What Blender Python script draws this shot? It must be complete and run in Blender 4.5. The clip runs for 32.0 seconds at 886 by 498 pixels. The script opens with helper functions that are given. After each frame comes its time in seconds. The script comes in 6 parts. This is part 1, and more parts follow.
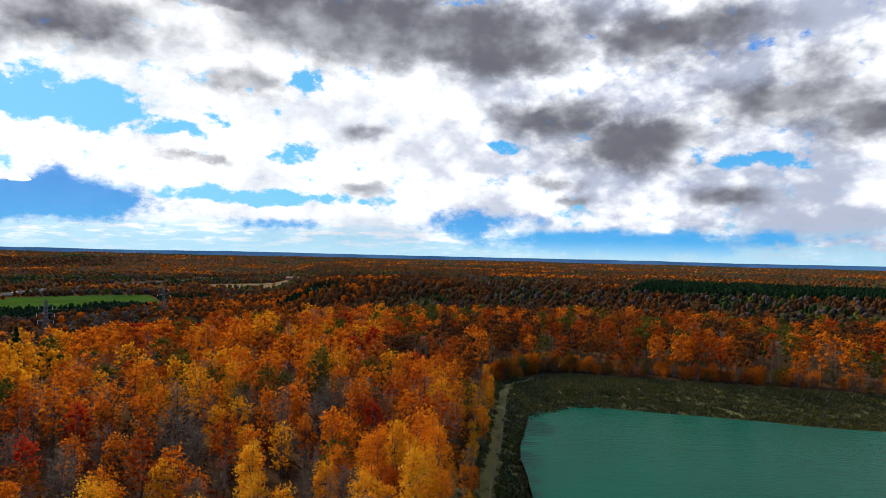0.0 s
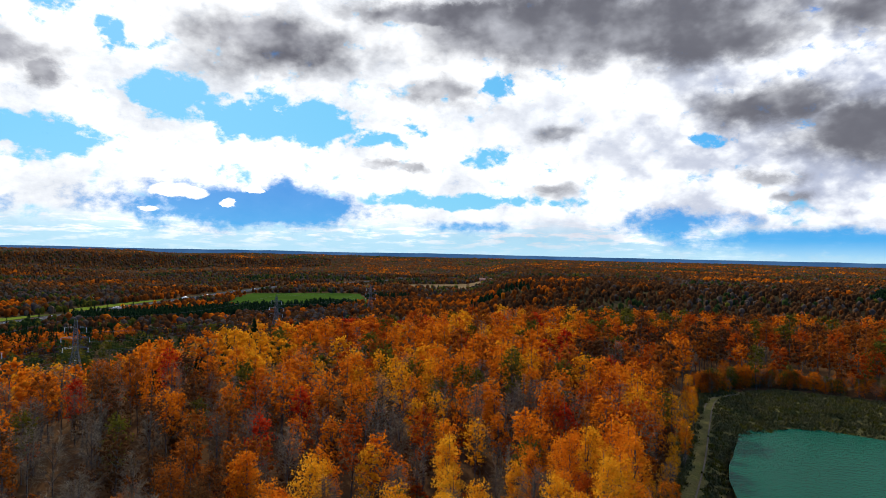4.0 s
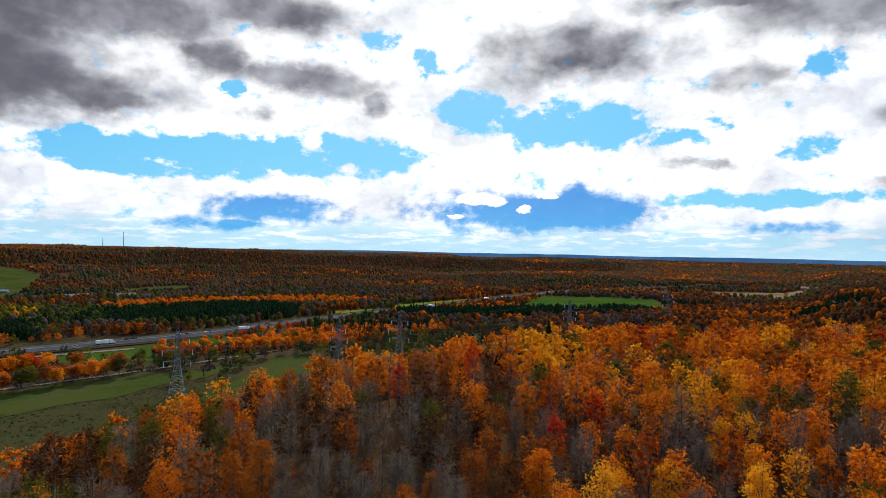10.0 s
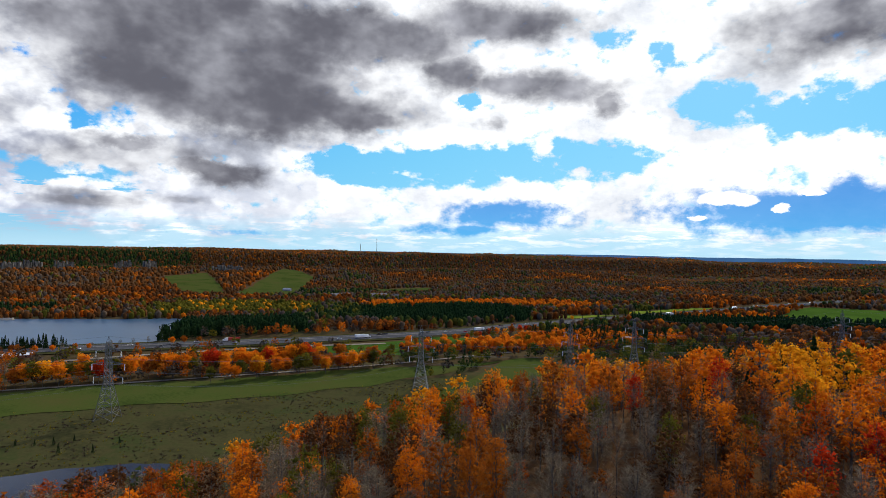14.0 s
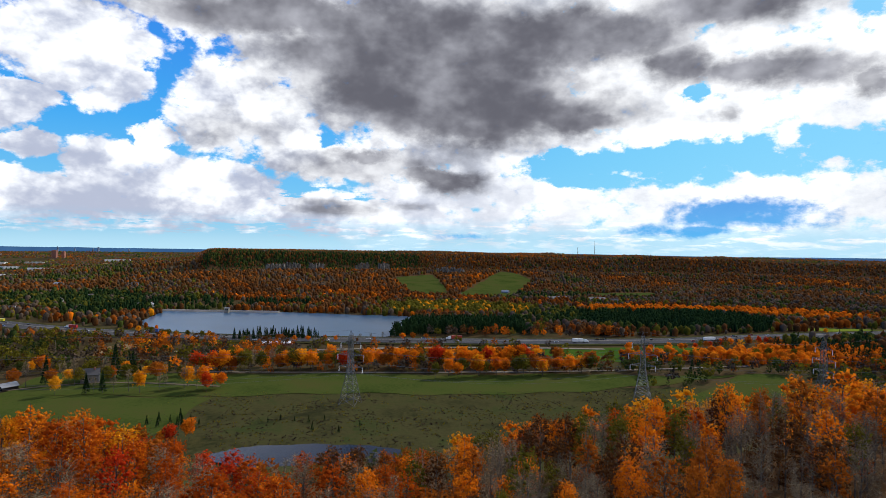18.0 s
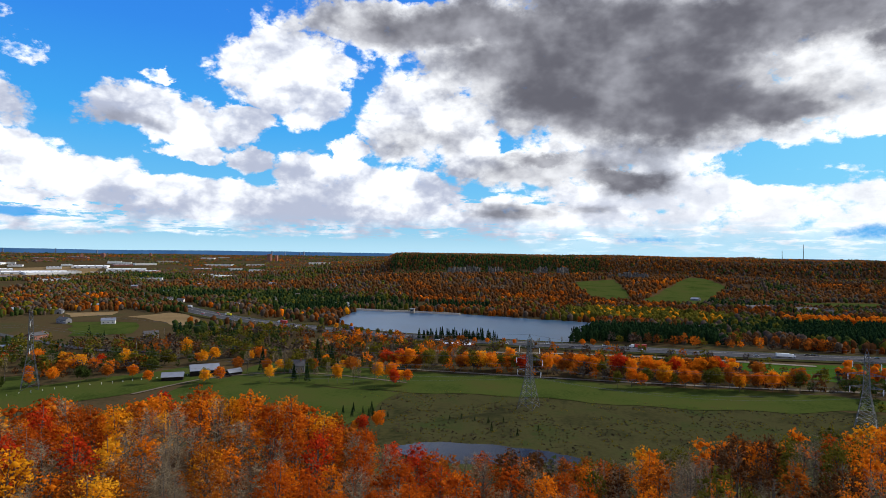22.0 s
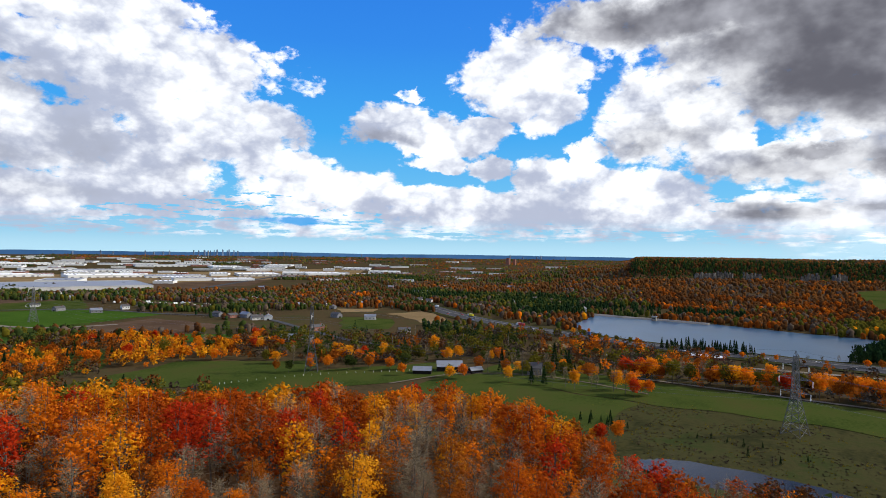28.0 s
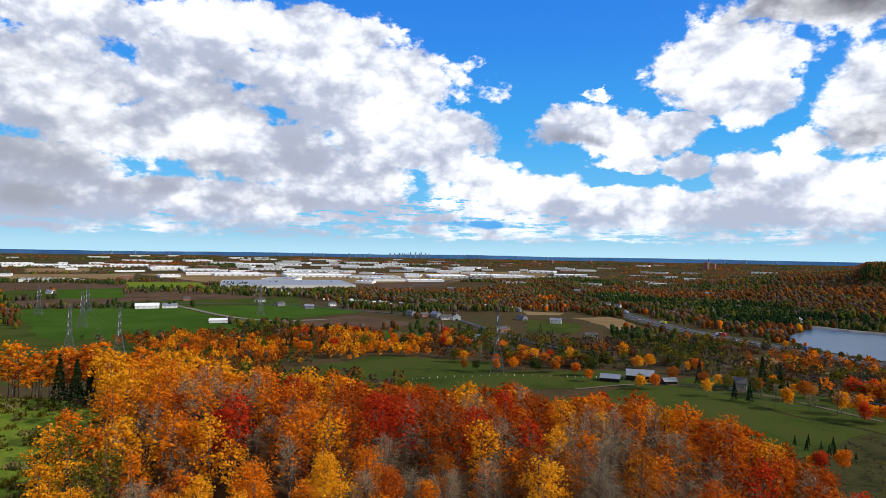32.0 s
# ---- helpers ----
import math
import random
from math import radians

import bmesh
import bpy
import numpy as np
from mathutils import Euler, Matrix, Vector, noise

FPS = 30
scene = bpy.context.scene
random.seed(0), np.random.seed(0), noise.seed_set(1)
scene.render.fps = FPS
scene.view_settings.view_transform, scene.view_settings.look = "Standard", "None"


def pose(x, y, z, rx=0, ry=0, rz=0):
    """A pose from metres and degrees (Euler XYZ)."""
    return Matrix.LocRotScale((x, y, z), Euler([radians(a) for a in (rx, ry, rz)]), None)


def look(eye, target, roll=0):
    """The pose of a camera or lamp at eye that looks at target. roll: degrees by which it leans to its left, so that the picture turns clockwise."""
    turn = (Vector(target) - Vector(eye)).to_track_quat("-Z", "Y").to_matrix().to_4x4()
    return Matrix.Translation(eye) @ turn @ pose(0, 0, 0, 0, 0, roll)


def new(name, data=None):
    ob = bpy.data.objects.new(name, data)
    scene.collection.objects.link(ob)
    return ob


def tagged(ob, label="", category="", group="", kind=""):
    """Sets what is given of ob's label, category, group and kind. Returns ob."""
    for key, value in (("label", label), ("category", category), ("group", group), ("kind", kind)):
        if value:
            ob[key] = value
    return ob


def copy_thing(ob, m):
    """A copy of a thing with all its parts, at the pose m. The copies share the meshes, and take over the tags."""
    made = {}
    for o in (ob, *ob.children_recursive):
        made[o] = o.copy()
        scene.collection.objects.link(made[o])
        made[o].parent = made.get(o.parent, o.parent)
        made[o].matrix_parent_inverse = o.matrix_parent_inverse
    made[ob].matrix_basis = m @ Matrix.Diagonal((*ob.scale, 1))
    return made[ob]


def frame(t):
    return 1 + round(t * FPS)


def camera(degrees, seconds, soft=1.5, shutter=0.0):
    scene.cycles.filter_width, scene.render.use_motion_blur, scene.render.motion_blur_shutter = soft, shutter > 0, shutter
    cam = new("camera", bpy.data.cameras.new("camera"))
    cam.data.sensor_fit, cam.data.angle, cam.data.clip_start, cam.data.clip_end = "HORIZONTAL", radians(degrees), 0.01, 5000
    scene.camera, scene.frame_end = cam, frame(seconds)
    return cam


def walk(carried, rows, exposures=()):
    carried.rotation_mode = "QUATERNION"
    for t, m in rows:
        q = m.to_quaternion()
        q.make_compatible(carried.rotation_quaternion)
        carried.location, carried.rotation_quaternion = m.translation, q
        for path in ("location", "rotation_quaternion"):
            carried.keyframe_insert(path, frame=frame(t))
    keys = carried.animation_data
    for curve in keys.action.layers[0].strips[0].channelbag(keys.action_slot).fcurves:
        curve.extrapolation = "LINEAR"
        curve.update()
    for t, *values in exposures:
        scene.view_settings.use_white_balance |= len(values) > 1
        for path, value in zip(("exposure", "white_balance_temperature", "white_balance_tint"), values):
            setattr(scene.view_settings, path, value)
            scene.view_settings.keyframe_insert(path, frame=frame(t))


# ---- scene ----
# The camera hovers at one point over a wooded hill and turns to its left.
EYE_Z = 95.0
cam = camera(71.66, 32.0, soft=0.8)
# seconds, yaw, pitch, lean
TURN_ROWS = [
    (0, -0.00, 0.44, 1.31), (0.5, 2.40, 0.44, 1.28), (1, 4.64, 0.43, 1.26), (1.5, 6.73, 0.42, 1.24),
    (2, 8.88, 0.39, 1.21), (2.5, 11.10, 0.36, 1.20), (3, 13.31, 0.31, 1.21), (3.5, 15.53, 0.26, 1.21),
    (5.5, 24.29, 0.21, 1.21), (6, 26.57, 0.18, 1.20), (6.5, 28.89, 0.15, 1.19), (7, 31.13, 0.13, 1.20),
    (7.5, 33.35, 0.12, 1.19), (8, 35.56, 0.11, 1.18), (8.5, 37.81, 0.10, 1.18), (9, 40.05, 0.08, 1.17),
    (9.5, 42.31, 0.07, 1.16), (10, 44.58, 0.07, 1.13), (10.5, 46.71, 0.08, 1.08), (11, 49.14, 0.08, 1.04),
    (11.5, 51.93, 0.09, 0.99), (12, 55.09, 0.10, 0.94), (12.5, 57.65, 0.11, 0.94), (13, 60.29, 0.11, 0.96),
    (13.5, 63.12, 0.11, 0.97), (14, 65.93, 0.10, 0.97), (14.5, 68.58, 0.09, 0.95), (16.5, 78.41, 0.09, 0.91),
    (17, 80.89, 0.08, 0.86), (17.5, 83.31, 0.07, 0.82), (18, 85.98, 0.07, 0.82), (18.5, 88.67, 0.08, 0.82),
    (19, 91.42, 0.09, 0.83), (19.5, 94.14, 0.10, 0.84), (20, 96.84, 0.12, 0.84), (20.5, 99.00, 0.14, 0.81),
    (21, 99.32, 0.17, 0.80), (21.5, 100.02, 0.20, 0.79), (22, 102.53, 0.22, 0.79), (22.5, 104.39, 0.24, 0.78),
    (23, 105.86, 0.26, 0.77), (23.5, 107.49, 0.28, 0.75), (24, 109.36, 0.28, 0.75), (24.5, 111.19, 0.29, 0.73),
    (25, 113.00, 0.29, 0.73), (25.5, 114.84, 0.30, 0.73), (27.5, 122.49, 0.30, 0.75), (28, 124.37, 0.31, 0.77),
    (28.5, 126.32, 0.32, 0.79), (29, 128.35, 0.33, 0.81), (29.5, 130.33, 0.34, 0.81), (30, 132.32, 0.35, 0.83),
    (30.5, 134.64, 0.35, 0.85), (31, 136.98, 0.35, 0.88), (31.5, 139.30, 0.35, 0.90), (32, 141.56, 0.34, 0.92),
]
walk(cam, [(t, pose(0, 0, EYE_Z, 0, 0, yaw) @ pose(0, 0, 0, 90 + pitch, 0, 0) @ pose(0, 0, 0, 0, 0, lean)) for t, yaw, pitch, lean in TURN_ROWS])

# ---------------------------------------------------------------- sun and sky
SUN_YAW, SUN_EL = 43.0, 33.0


def toward(yaw, el):
    a, e = radians(yaw), radians(el)
    return Vector((-math.sin(a) * math.cos(e), math.cos(a) * math.cos(e), math.sin(e)))


sun_data = bpy.data.lights.new("sun", "SUN")
sun_data.energy, sun_data.angle, sun_data.color = 4.4, radians(0.6), (1.0, 0.95, 0.88)
sun = new("sun", sun_data)
sun.matrix_world = look((0, 0, 400), Vector((0, 0, 400)) - toward(SUN_YAW, SUN_EL))

world = bpy.data.worlds.new("sky")
scene.world = world
world.use_nodes = True


class Graph:
    """Short hand for node trees."""

    def __init__(self, tree):
        self.tree = tree
        self.tree.nodes.clear()

    def node(self, kind, *values):
        n = self.tree.nodes.new(kind)
        for i, value in enumerate(values):
            if value is not None:
                self.put(n.inputs[i], value)
        return n

    def put(self, socket, value):
        if hasattr(value, "is_output"):
            self.tree.links.new(value, socket)
        else:
            socket.default_value = value

    def math(self, op, a, b=None, c=None):
        n = self.node("ShaderNodeMath")
        n.operation = op
        for i, value in enumerate((a, b, c)):
            if value is not None:
                self.put(n.inputs[i], value)
        return n.outputs[0]

    def mix(self, fac, a, b, blend="MIX"):
        n = self.node("ShaderNodeMix")
        n.data_type, n.blend_type = "RGBA", blend
        self.put(n.inputs[0], fac)
        self.put(n.inputs[6], a)
        self.put(n.inputs[7], b)
        return n.outputs[2]

    def noise(self, vector, scale, detail=4.0, rough=0.55, out=0):
        n = self.node("ShaderNodeTexNoise")
        if vector is not None:
            self.put(n.inputs["Vector"], vector)
        n.inputs["Scale"].default_value, n.inputs["Detail"].default_value, n.inputs["Roughness"].default_value = scale, detail, rough
        return n.outputs[out]

    def ramp(self, fac, stops):
        n = self.node("ShaderNodeValToRGB", fac)
        els = n.color_ramp.elements
        while len(els) < len(stops):
            els.new(0.5)
        for e, (p, c) in zip(els, stops):
            e.position, e.color = p, (*c, 1) if len(c) == 3 else c
        return n.outputs[0]

    def smooth(self, value, lo, hi):
        n = self.node("ShaderNodeMapRange")
        n.interpolation_type = "SMOOTHSTEP"
        self.put(n.inputs[0], value)
        n.inputs[1].default_value, n.inputs[2].default_value = lo, hi
        return n.outputs[0]


# Clouds, each by bearing, elevation, half width, half height (degrees) and weight.
GREY_SOUTH = [
    (4.9, 19.6, 17.3, 3, 1), (-7.3, 18.1, 6.8, 1.9, 1), (16.2, 21, 9.8, 1.1, 1), (-19.7, 19.1, 7, 2, 0.9), (-17.5, 10.1, 5.3, 2.4, 1),
    (-10, 12.5, 6.1, 1.6, 0.8), (-29.4, 13.1, 6.4, 1.8, 0.9), (-34, 11.1, 2.9, 1.7, 0.9), (17.2, 14.7, 3.1, 1.3, 0.7), (33, 16.7, 5.6, 1.2, 0.6),
    (7.7, 5.9, 2.6, 0.7, 0.7), (-9.8, 6.7, 1.8, 0.7, 0.7), (-11.2, 5.1, 1.8, 0.5, 0.7), (-24.5, 5.5, 2.6, 1, 0.7), (-32.1, 15.1, 3.8, 1.5, 0.6),
    (33.3, 18, 7.4, 2.3, 0.8), (18.2, 14.5, 3.8, 1.3, 0.7), (65.1, 16.5, 2.9, 2, 0.9), (59.7, 15.2, 4.5, 1.4, 0.95),
]
GREY_MID = [
    (54.1, 14.5, 3.8, 1.6, 0.9), (51.3, 13.1, 1.6, 1.2, 0.8), (8.2, 5.7, 3.1, 1, 0.6), (8.1, 10.5, 2.7, 0.8, 0.5), (61.6, 12.1, 1.2, 0.9, 0.5),
    (22.1, 8, 2.3, 0.4, 0.6),
]
GREY_WEST = [
    (83.2, 15, 10.3, 4.8, 1), (92.4, 15.4, 5.7, 2.9, 1), (72.3, 18.9, 10.1, 2.5, 1), (62.4, 20.3, 7.9, 2.1, 0.95), (56, 15.1, 5.2, 1.5, 0.75),
    (74.2, 11.6, 4.5, 1.6, 0.9), (34.7, 17.2, 6.4, 2.2, 0.65), (93.4, 8.6, 3.7, 0.9, 0.85), (86.6, 6.8, 4, 0.9, 0.9), (94, 3.8, 3.3, 0.6, 0.7),
    (89, 4.1, 3.3, 0.4, 0.5), (104.2, 10.1, 5, 2.4, 0.55), (89.3, 17.5, 13.7, 5.3, 1), (99.3, 20.1, 15.6, 1.9, 1), (82.9, 12.6, 12.9, 2.7, 1),
    (75.5, 18.9, 14.6, 2.5, 0.9), (92.8, 7.5, 7.9, 1.7, 0.65), (85.4, 6.5, 3.1, 0.8, 0.8), (95.9, 3.5, 5.2, 0.6, 0.65), (109.8, 19.8, 4.3, 1.1, 0.7),
]
GREY_NORTH = [
    (87.7, 15.5, 12.9, 4.9, 1), (108.2, 19.6, 5.2, 1.9, 0.9), (102.9, 10.2, 5.1, 2.1, 0.5), (85.1, 6.2, 2.9, 0.9, 0.8), (95.4, 4.1, 5.3, 0.6, 0.6),
    (129.3, 10.2, 5.4, 0.8, 0.35), (161.5, 12.5, 4.8, 2.5, 0.42), (155.5, 8.4, 4.2, 1.7, 0.32), (162.2, 7.3, 3.7, 1.3, 0.45), (158.7, 4.5, 5.9, 0.9, 0.4),
    (172, 11.1, 6.3, 3.1, 0.45), (174.3, 7.3, 4.9, 2, 0.6), (164.4, 9.2, 4.9, 2.1, 0.42), (175.3, 4, 3.3, 1.1, 0.65), (167.8, 5.1, 5.1, 0.8, 0.45),
    (176.2, 14.3, 2.9, 2, 0.42), (156.3, 7.3, 4.4, 0.9, 0.35), (146.8, 6.4, 3.7, 1.1, 0.3),
]
WHITE_WEST = [
    (117.4, 16.4, 5.6, 2.8, 1), (114.8, 13.6, 2, 2.3, 1), (124.5, 10.4, 5.6, 1.7, 1), (120.3, 11.1, 2.4, 1.2, 1), (126.9, 14.2, 0.7, 0.8, 1),
    (120.8, 7.9, 2.2, 0.9, 1), (125.2, 8.4, 2.6, 0.7, 1), (124.8, 4.9, 2.9, 1.6, 1), (120.2, 4.1, 4.5, 1.2, 1), (114.2, 6.1, 3.6, 2, 1),
    (111.5, 9.4, 2.1, 0.9, 1), (104.3, 12.1, 6, 3.7, 1), (107.6, 5.5, 5.8, 2.1, 1), (100.1, 9.3, 3.1, 3, 1), (109.5, 3.4, 9.1, 1, 0.9),
    (122.1, 2.8, 5.5, 0.7, 0.9), (104.3, 15.5, 2.5, 0.4, 0.6),
]
WHITE_NORTH = [
    (146.2, 15, 5.2, 3.1, 1), (146.8, 10.3, 5.5, 3.2, 1), (141, 10.3, 4.1, 2.3, 1), (138.4, 7.1, 4.7, 2, 1), (117.6, 15.9, 5, 2.9, 1),
    (116, 13.3, 4, 2.2, 1), (128.8, 11.4, 4.2, 2, 1), (124.8, 10.4, 6.1, 1.6, 0.9), (127.6, 14.2, 1.6, 0.8, 0.9), (120.1, 7.8, 2.3, 1, 1),
    (133, 5.5, 5.1, 2, 1), (124.7, 4.8, 6.1, 1.6, 1), (113.8, 6.9, 3.7, 2.1, 1), (137.7, 15, 2, 1, 0.6),
]
WHITE_EAST = [
    (151.3, 15.7, 9, 3.4, 1), (161.5, 9.5, 4.8, 3.2, 1), (156.8, 8.7, 7, 2.5, 1), (148, 11.9, 6.1, 2.4, 1), (151.1, 6.8, 6.7, 2, 1),
    (140.1, 9.7, 4.1, 1.8, 1), (160.6, 3.9, 5.7, 1.5, 1), (162.3, 16.1, 5.5, 2.4, 1), (152.7, 20, 7.5, 0.5, 1), (140.2, 15.8, 1.8, 1.7, 0.7),
    (157.5, 19.2, 11.3, 2, 1), (165.8, 11.4, 8.4, 4.2, 1), (174, 12.6, 5.7, 5.1, 1), (172.2, 17.9, 5.9, 1.6, 1), (161.1, 4.5, 9.4, 1.5, 1),
    (171.9, 2.6, 6.3, 0.6, 1), (174.3, 6.5, 5.2, 2.2, 1),
]
GAPS_SOUTH = [
    (30.9, 11, 4.9, 1.7, 1), (34, 13, 2.2, 0.6, 0.8), (24.3, 10, 2.4, 0.7, 0.9), (17.7, 4.8, 6.7, 0.6, 0.9), (12.9, 9, 1.6, 0.8, 0.7),
    (20.5, 11.6, 1.3, 0.8, 0.7), (-6.4, 10.2, 1.7, 0.8, 0.6), (-27, 8.4, 3.6, 0.6, 0.8), (11.8, 16.1, 1.1, 0.5, 0.6), (53.5, 8.7, 5, 1.3, 1),
    (63.1, 7.4, 3.8, 1.4, 1), (41.5, 12.7, 3.1, 2.1, 0.8), (35.3, 11.9, 4.2, 1.8, 0.9), (29.5, 11.9, 2.9, 1.4, 0.9), (46.1, 16.7, 1.1, 0.9, 0.8),
    (51, 18.5, 2.1, 1, 0.95), (63.7, 13.7, 0.7, 0.6, 0.9), (24.7, 9.7, 3.1, 0.5, 0.7),
]
GAPS_WEST = [
    (13.1, 8.6, 2.1, 0.9, 0.7), (12.8, 15.5, 1.3, 0.7, 0.7), (17, 4.7, 8.4, 0.5, 0.85), (62.7, 8, 10, 1.3, 1), (51.2, 8.3, 3.6, 1.3, 1),
    (71.5, 6.2, 5.1, 0.6, 0.8), (76.1, 8.5, 1.9, 0.8, 0.9), (46.8, 15.9, 1, 0.8, 0.7), (43.8, 12.4, 1.8, 1.8, 0.7), (35, 11.6, 3, 1.7, 0.8),
    (74.8, 7.4, 4.6, 1.2, 1), (62.7, 7.4, 4.9, 0.8, 0.9),
]
RAIN = [
    (31.5, 3.8, 5, 1.8, 1), (-15.2, 1.2, 12.3, 1.1, 1), (-3.4, 2.9, 5.8, 0.9, 0.7), (-25.4, 1.7, 8.6, 0.8, 0.6), (36.2, 3.6, 10, 1.8, 1),
    (60.3, 3.4, 5.4, 1.2, 0.9), (63, 1.9, 2.7, 0.5, 0.8), (-1.9, 2.6, 3.7, 1.3, 0.8), (15.9, 2.4, 4.4, 0.6, 0.6), (59, 3.3, 5.5, 1.2, 0.9),
    (67.4, 2, 2.9, 0.6, 0.6), (83.9, 1.2, 2.7, 0.3, 0.5), (138, 2.8, 4.1, 0.4, 0.9),
]
TUFTS = [
    (41.1, 4.8, 2.3, 0.6, 1), (36.4, 4, 1, 0.4, 1), (43.4, 3.1, 1, 0.3, 1), (34.1, 5.2, 0.9, 0.3, 1),
]


def build_sky():
    g = Graph(world.node_tree)
    way = g.node("ShaderNodeTexCoord").outputs["Generated"]
    part = g.node("ShaderNodeSeparateXYZ", way).outputs
    sky = g.node("ShaderNodeTexSky")
    sky.sky_type, sky.sun_disc, sky.altitude = "NISHITA", False, 200.0
    sky.sun_elevation, sky.sun_rotation = radians(SUN_EL), radians(-SUN_YAW)
    # bearing (seam behind the view) and elevation in degrees
    c, s = math.cos(radians(70)), math.sin(radians(70))
    ahead = g.math("ADD", g.math("MULTIPLY", part[0], -s), g.math("MULTIPLY", part[1], c))
    left = g.math("ADD", g.math("MULTIPLY", part[0], -c), g.math("MULTIPLY", part[1], -s))
    yaw = g.math("ADD", g.math("MULTIPLY", g.math("ARCTAN2", left, ahead), 57.2958), 70.0)
    el = g.math("MULTIPLY", g.math("ARCSINE", part[2]), 57.2958)

    def at(ky, ke, lift=0.0, seed=2.0):
        return g.node("ShaderNodeCombineXYZ", g.math("MULTIPLY", yaw, ky), g.math("MULTIPLY", g.math("ADD", el, lift), ke), seed).outputs[0]

    def centred(value, k):
        return g.math("MULTIPLY", g.math("SUBTRACT", value, 0.5), k)

    def total(*values):
        out = values[0]
        for v in values[1:]:
            out = g.math("ADD", out, v)
        return out

    # billows of several sizes; the vector noises push outlines about
    fluff = at(0.10, 0.145)
    mass = g.noise(fluff, 1.3, 4, 0.5)
    cauli = g.noise(fluff, 2.6, 9, 0.60)
    wisp = g.noise(fluff, 8.0, 7, 0.66)
    lit = g.math("SUBTRACT", g.noise(at(0.10, 0.145, -0.8), 2.6, 6, 0.55), g.noise(at(0.10, 0.145, 0.8), 2.6, 6, 0.55))
    cells = g.node("ShaderNodeTexVoronoi")
    cells.feature = "SMOOTH_F1"
    bulge = g.node("ShaderNodeVectorMath", fluff, g.mix(0.16, (0, 0, 0, 1), g.noise(fluff, 4.0, 5, 0.6, 1)))
    g.put(cells.inputs["Vector"], bulge.outputs[0])
    for key, value in (("Scale", 4.2), ("Detail", 3.0), ("Roughness", 0.55), ("Smoothness", 0.3)):
        cells.inputs[key].default_value = value
    puffs = g.math("SUBTRACT", 0.62, cells.outputs["Distance"])
    push = g.node("ShaderNodeSeparateColor", g.noise(fluff, 1.7, 8, 0.62, 1)).outputs
    fall = g.math("ADD", 0.18, g.math("MULTIPLY", g.smooth(el, 1.0, 9.0), 0.82))
    yaw_w = g.math("ADD", yaw, centred(push[0], 7.0))
    el_w = g.math("ADD", el, g.math("MULTIPLY", fall, centred(push[1], 4.0)))
    spot = g.node("ShaderNodeCombineXYZ", yaw_w, el_w, 0.0).outputs[0]

    def field(blobs, core, spread):
        """The strongest of the soft spots; each fades out at spread times its size."""
        most = 0.0
        for a, e, w, h, weight in blobs:
            rel = g.node("ShaderNodeVectorMath", spot, (1 / w, 1 / h, 0.0), (-a / w, -e / h, 0.0))
            rel.operation = "MULTIPLY_ADD"
            size = g.node("ShaderNodeVectorMath", rel.outputs[0])
            size.operation = "LENGTH"
            k = weight / (spread - core)
            most = g.math("MAXIMUM", most, g.math("MINIMUM", g.math("MULTIPLY_ADD", size.outputs["Value"], -k, weight + core * k), weight))
        return g.math("MINIMUM", most, 1.0)

    grey = field(GREY_SOUTH + GREY_MID + GREY_WEST + GREY_NORTH, 0.45, 1.7)
    white = field(WHITE_WEST + WHITE_NORTH + WHITE_EAST, 0.72, 1.45)
    gaps, rain, tufts_ = field(GAPS_SOUTH + GAPS_WEST, 0.15, 1.55), field(RAIN, 0.45, 1.6), field(TUFTS, 0.5, 1.3)
    # clear air: the sky model, deepened
    deep = g.ramp(g.math("DIVIDE", el, 30.0), [(0.0, (0.42, 0.74, 0.95)), (0.12, (0.16, 0.60, 0.98)), (0.36, (0.035, 0.42, 0.98)), (0.62, (0.02, 0.27, 0.92)), (0.9, (0.014, 0.20, 0.85))])
    sunward = g.smooth(g.math("ABSOLUTE", g.math("SUBTRACT", yaw, SUN_YAW)), 62.0, 18.0)
    pale = g.mix(g.math("MULTIPLY", sunward, 0.8), deep, (0.15, 0.66, 1.0, 1))
    clear = g.mix(0.12, g.mix(1.0, pale, (9.8, 9.8, 9.8, 1), "MULTIPLY"), sky.outputs[0])
    # how much cloud: closed towards the sun, single cumulus away from it
    cover = g.smooth(yaw, 101.0, 90.0)
    ragged = total(centred(cauli, 1.7), centred(wisp, 0.7), g.math("MULTIPLY", puffs, 0.45))
    body = g.math("SUBTRACT", g.math("MAXIMUM", cover, g.math("MAXIMUM", g.math("MULTIPLY", white, 1.12), g.math("MULTIPLY", grey, 1.7))), g.math("MULTIPLY", gaps, 1.1))
    # rows of small cumulus over the horizon
    rows = g.noise(at(0.16, 0.95, 0.0, 6.0), 2.2, 7, 0.62)
    low = g.math("MULTIPLY", g.smooth(el, 6.5, 3.6), g.smooth(el, 0.4, 1.6))
    ragged = total(ragged, g.math("MULTIPLY", gaps, centred(g.noise(fluff, 5.0, 8, 0.68), 2.2)))
    body = total(body, g.math("MULTIPLY", low, g.math("MULTIPLY", g.smooth(yaw, 84.0, 104.0), g.smooth(rows, 0.36, 0.52))))
    mask = g.smooth(total(body, ragged), 0.26, 0.66)
    streaks = g.math("MULTIPLY", g.smooth(el, 3.4, 1.0), g.smooth(rows, 0.62, 0.46))
    mask = g.math("MULTIPLY", mask, g.math("SUBTRACT", 1.0, g.math("MULTIPLY", streaks, 0.75)))
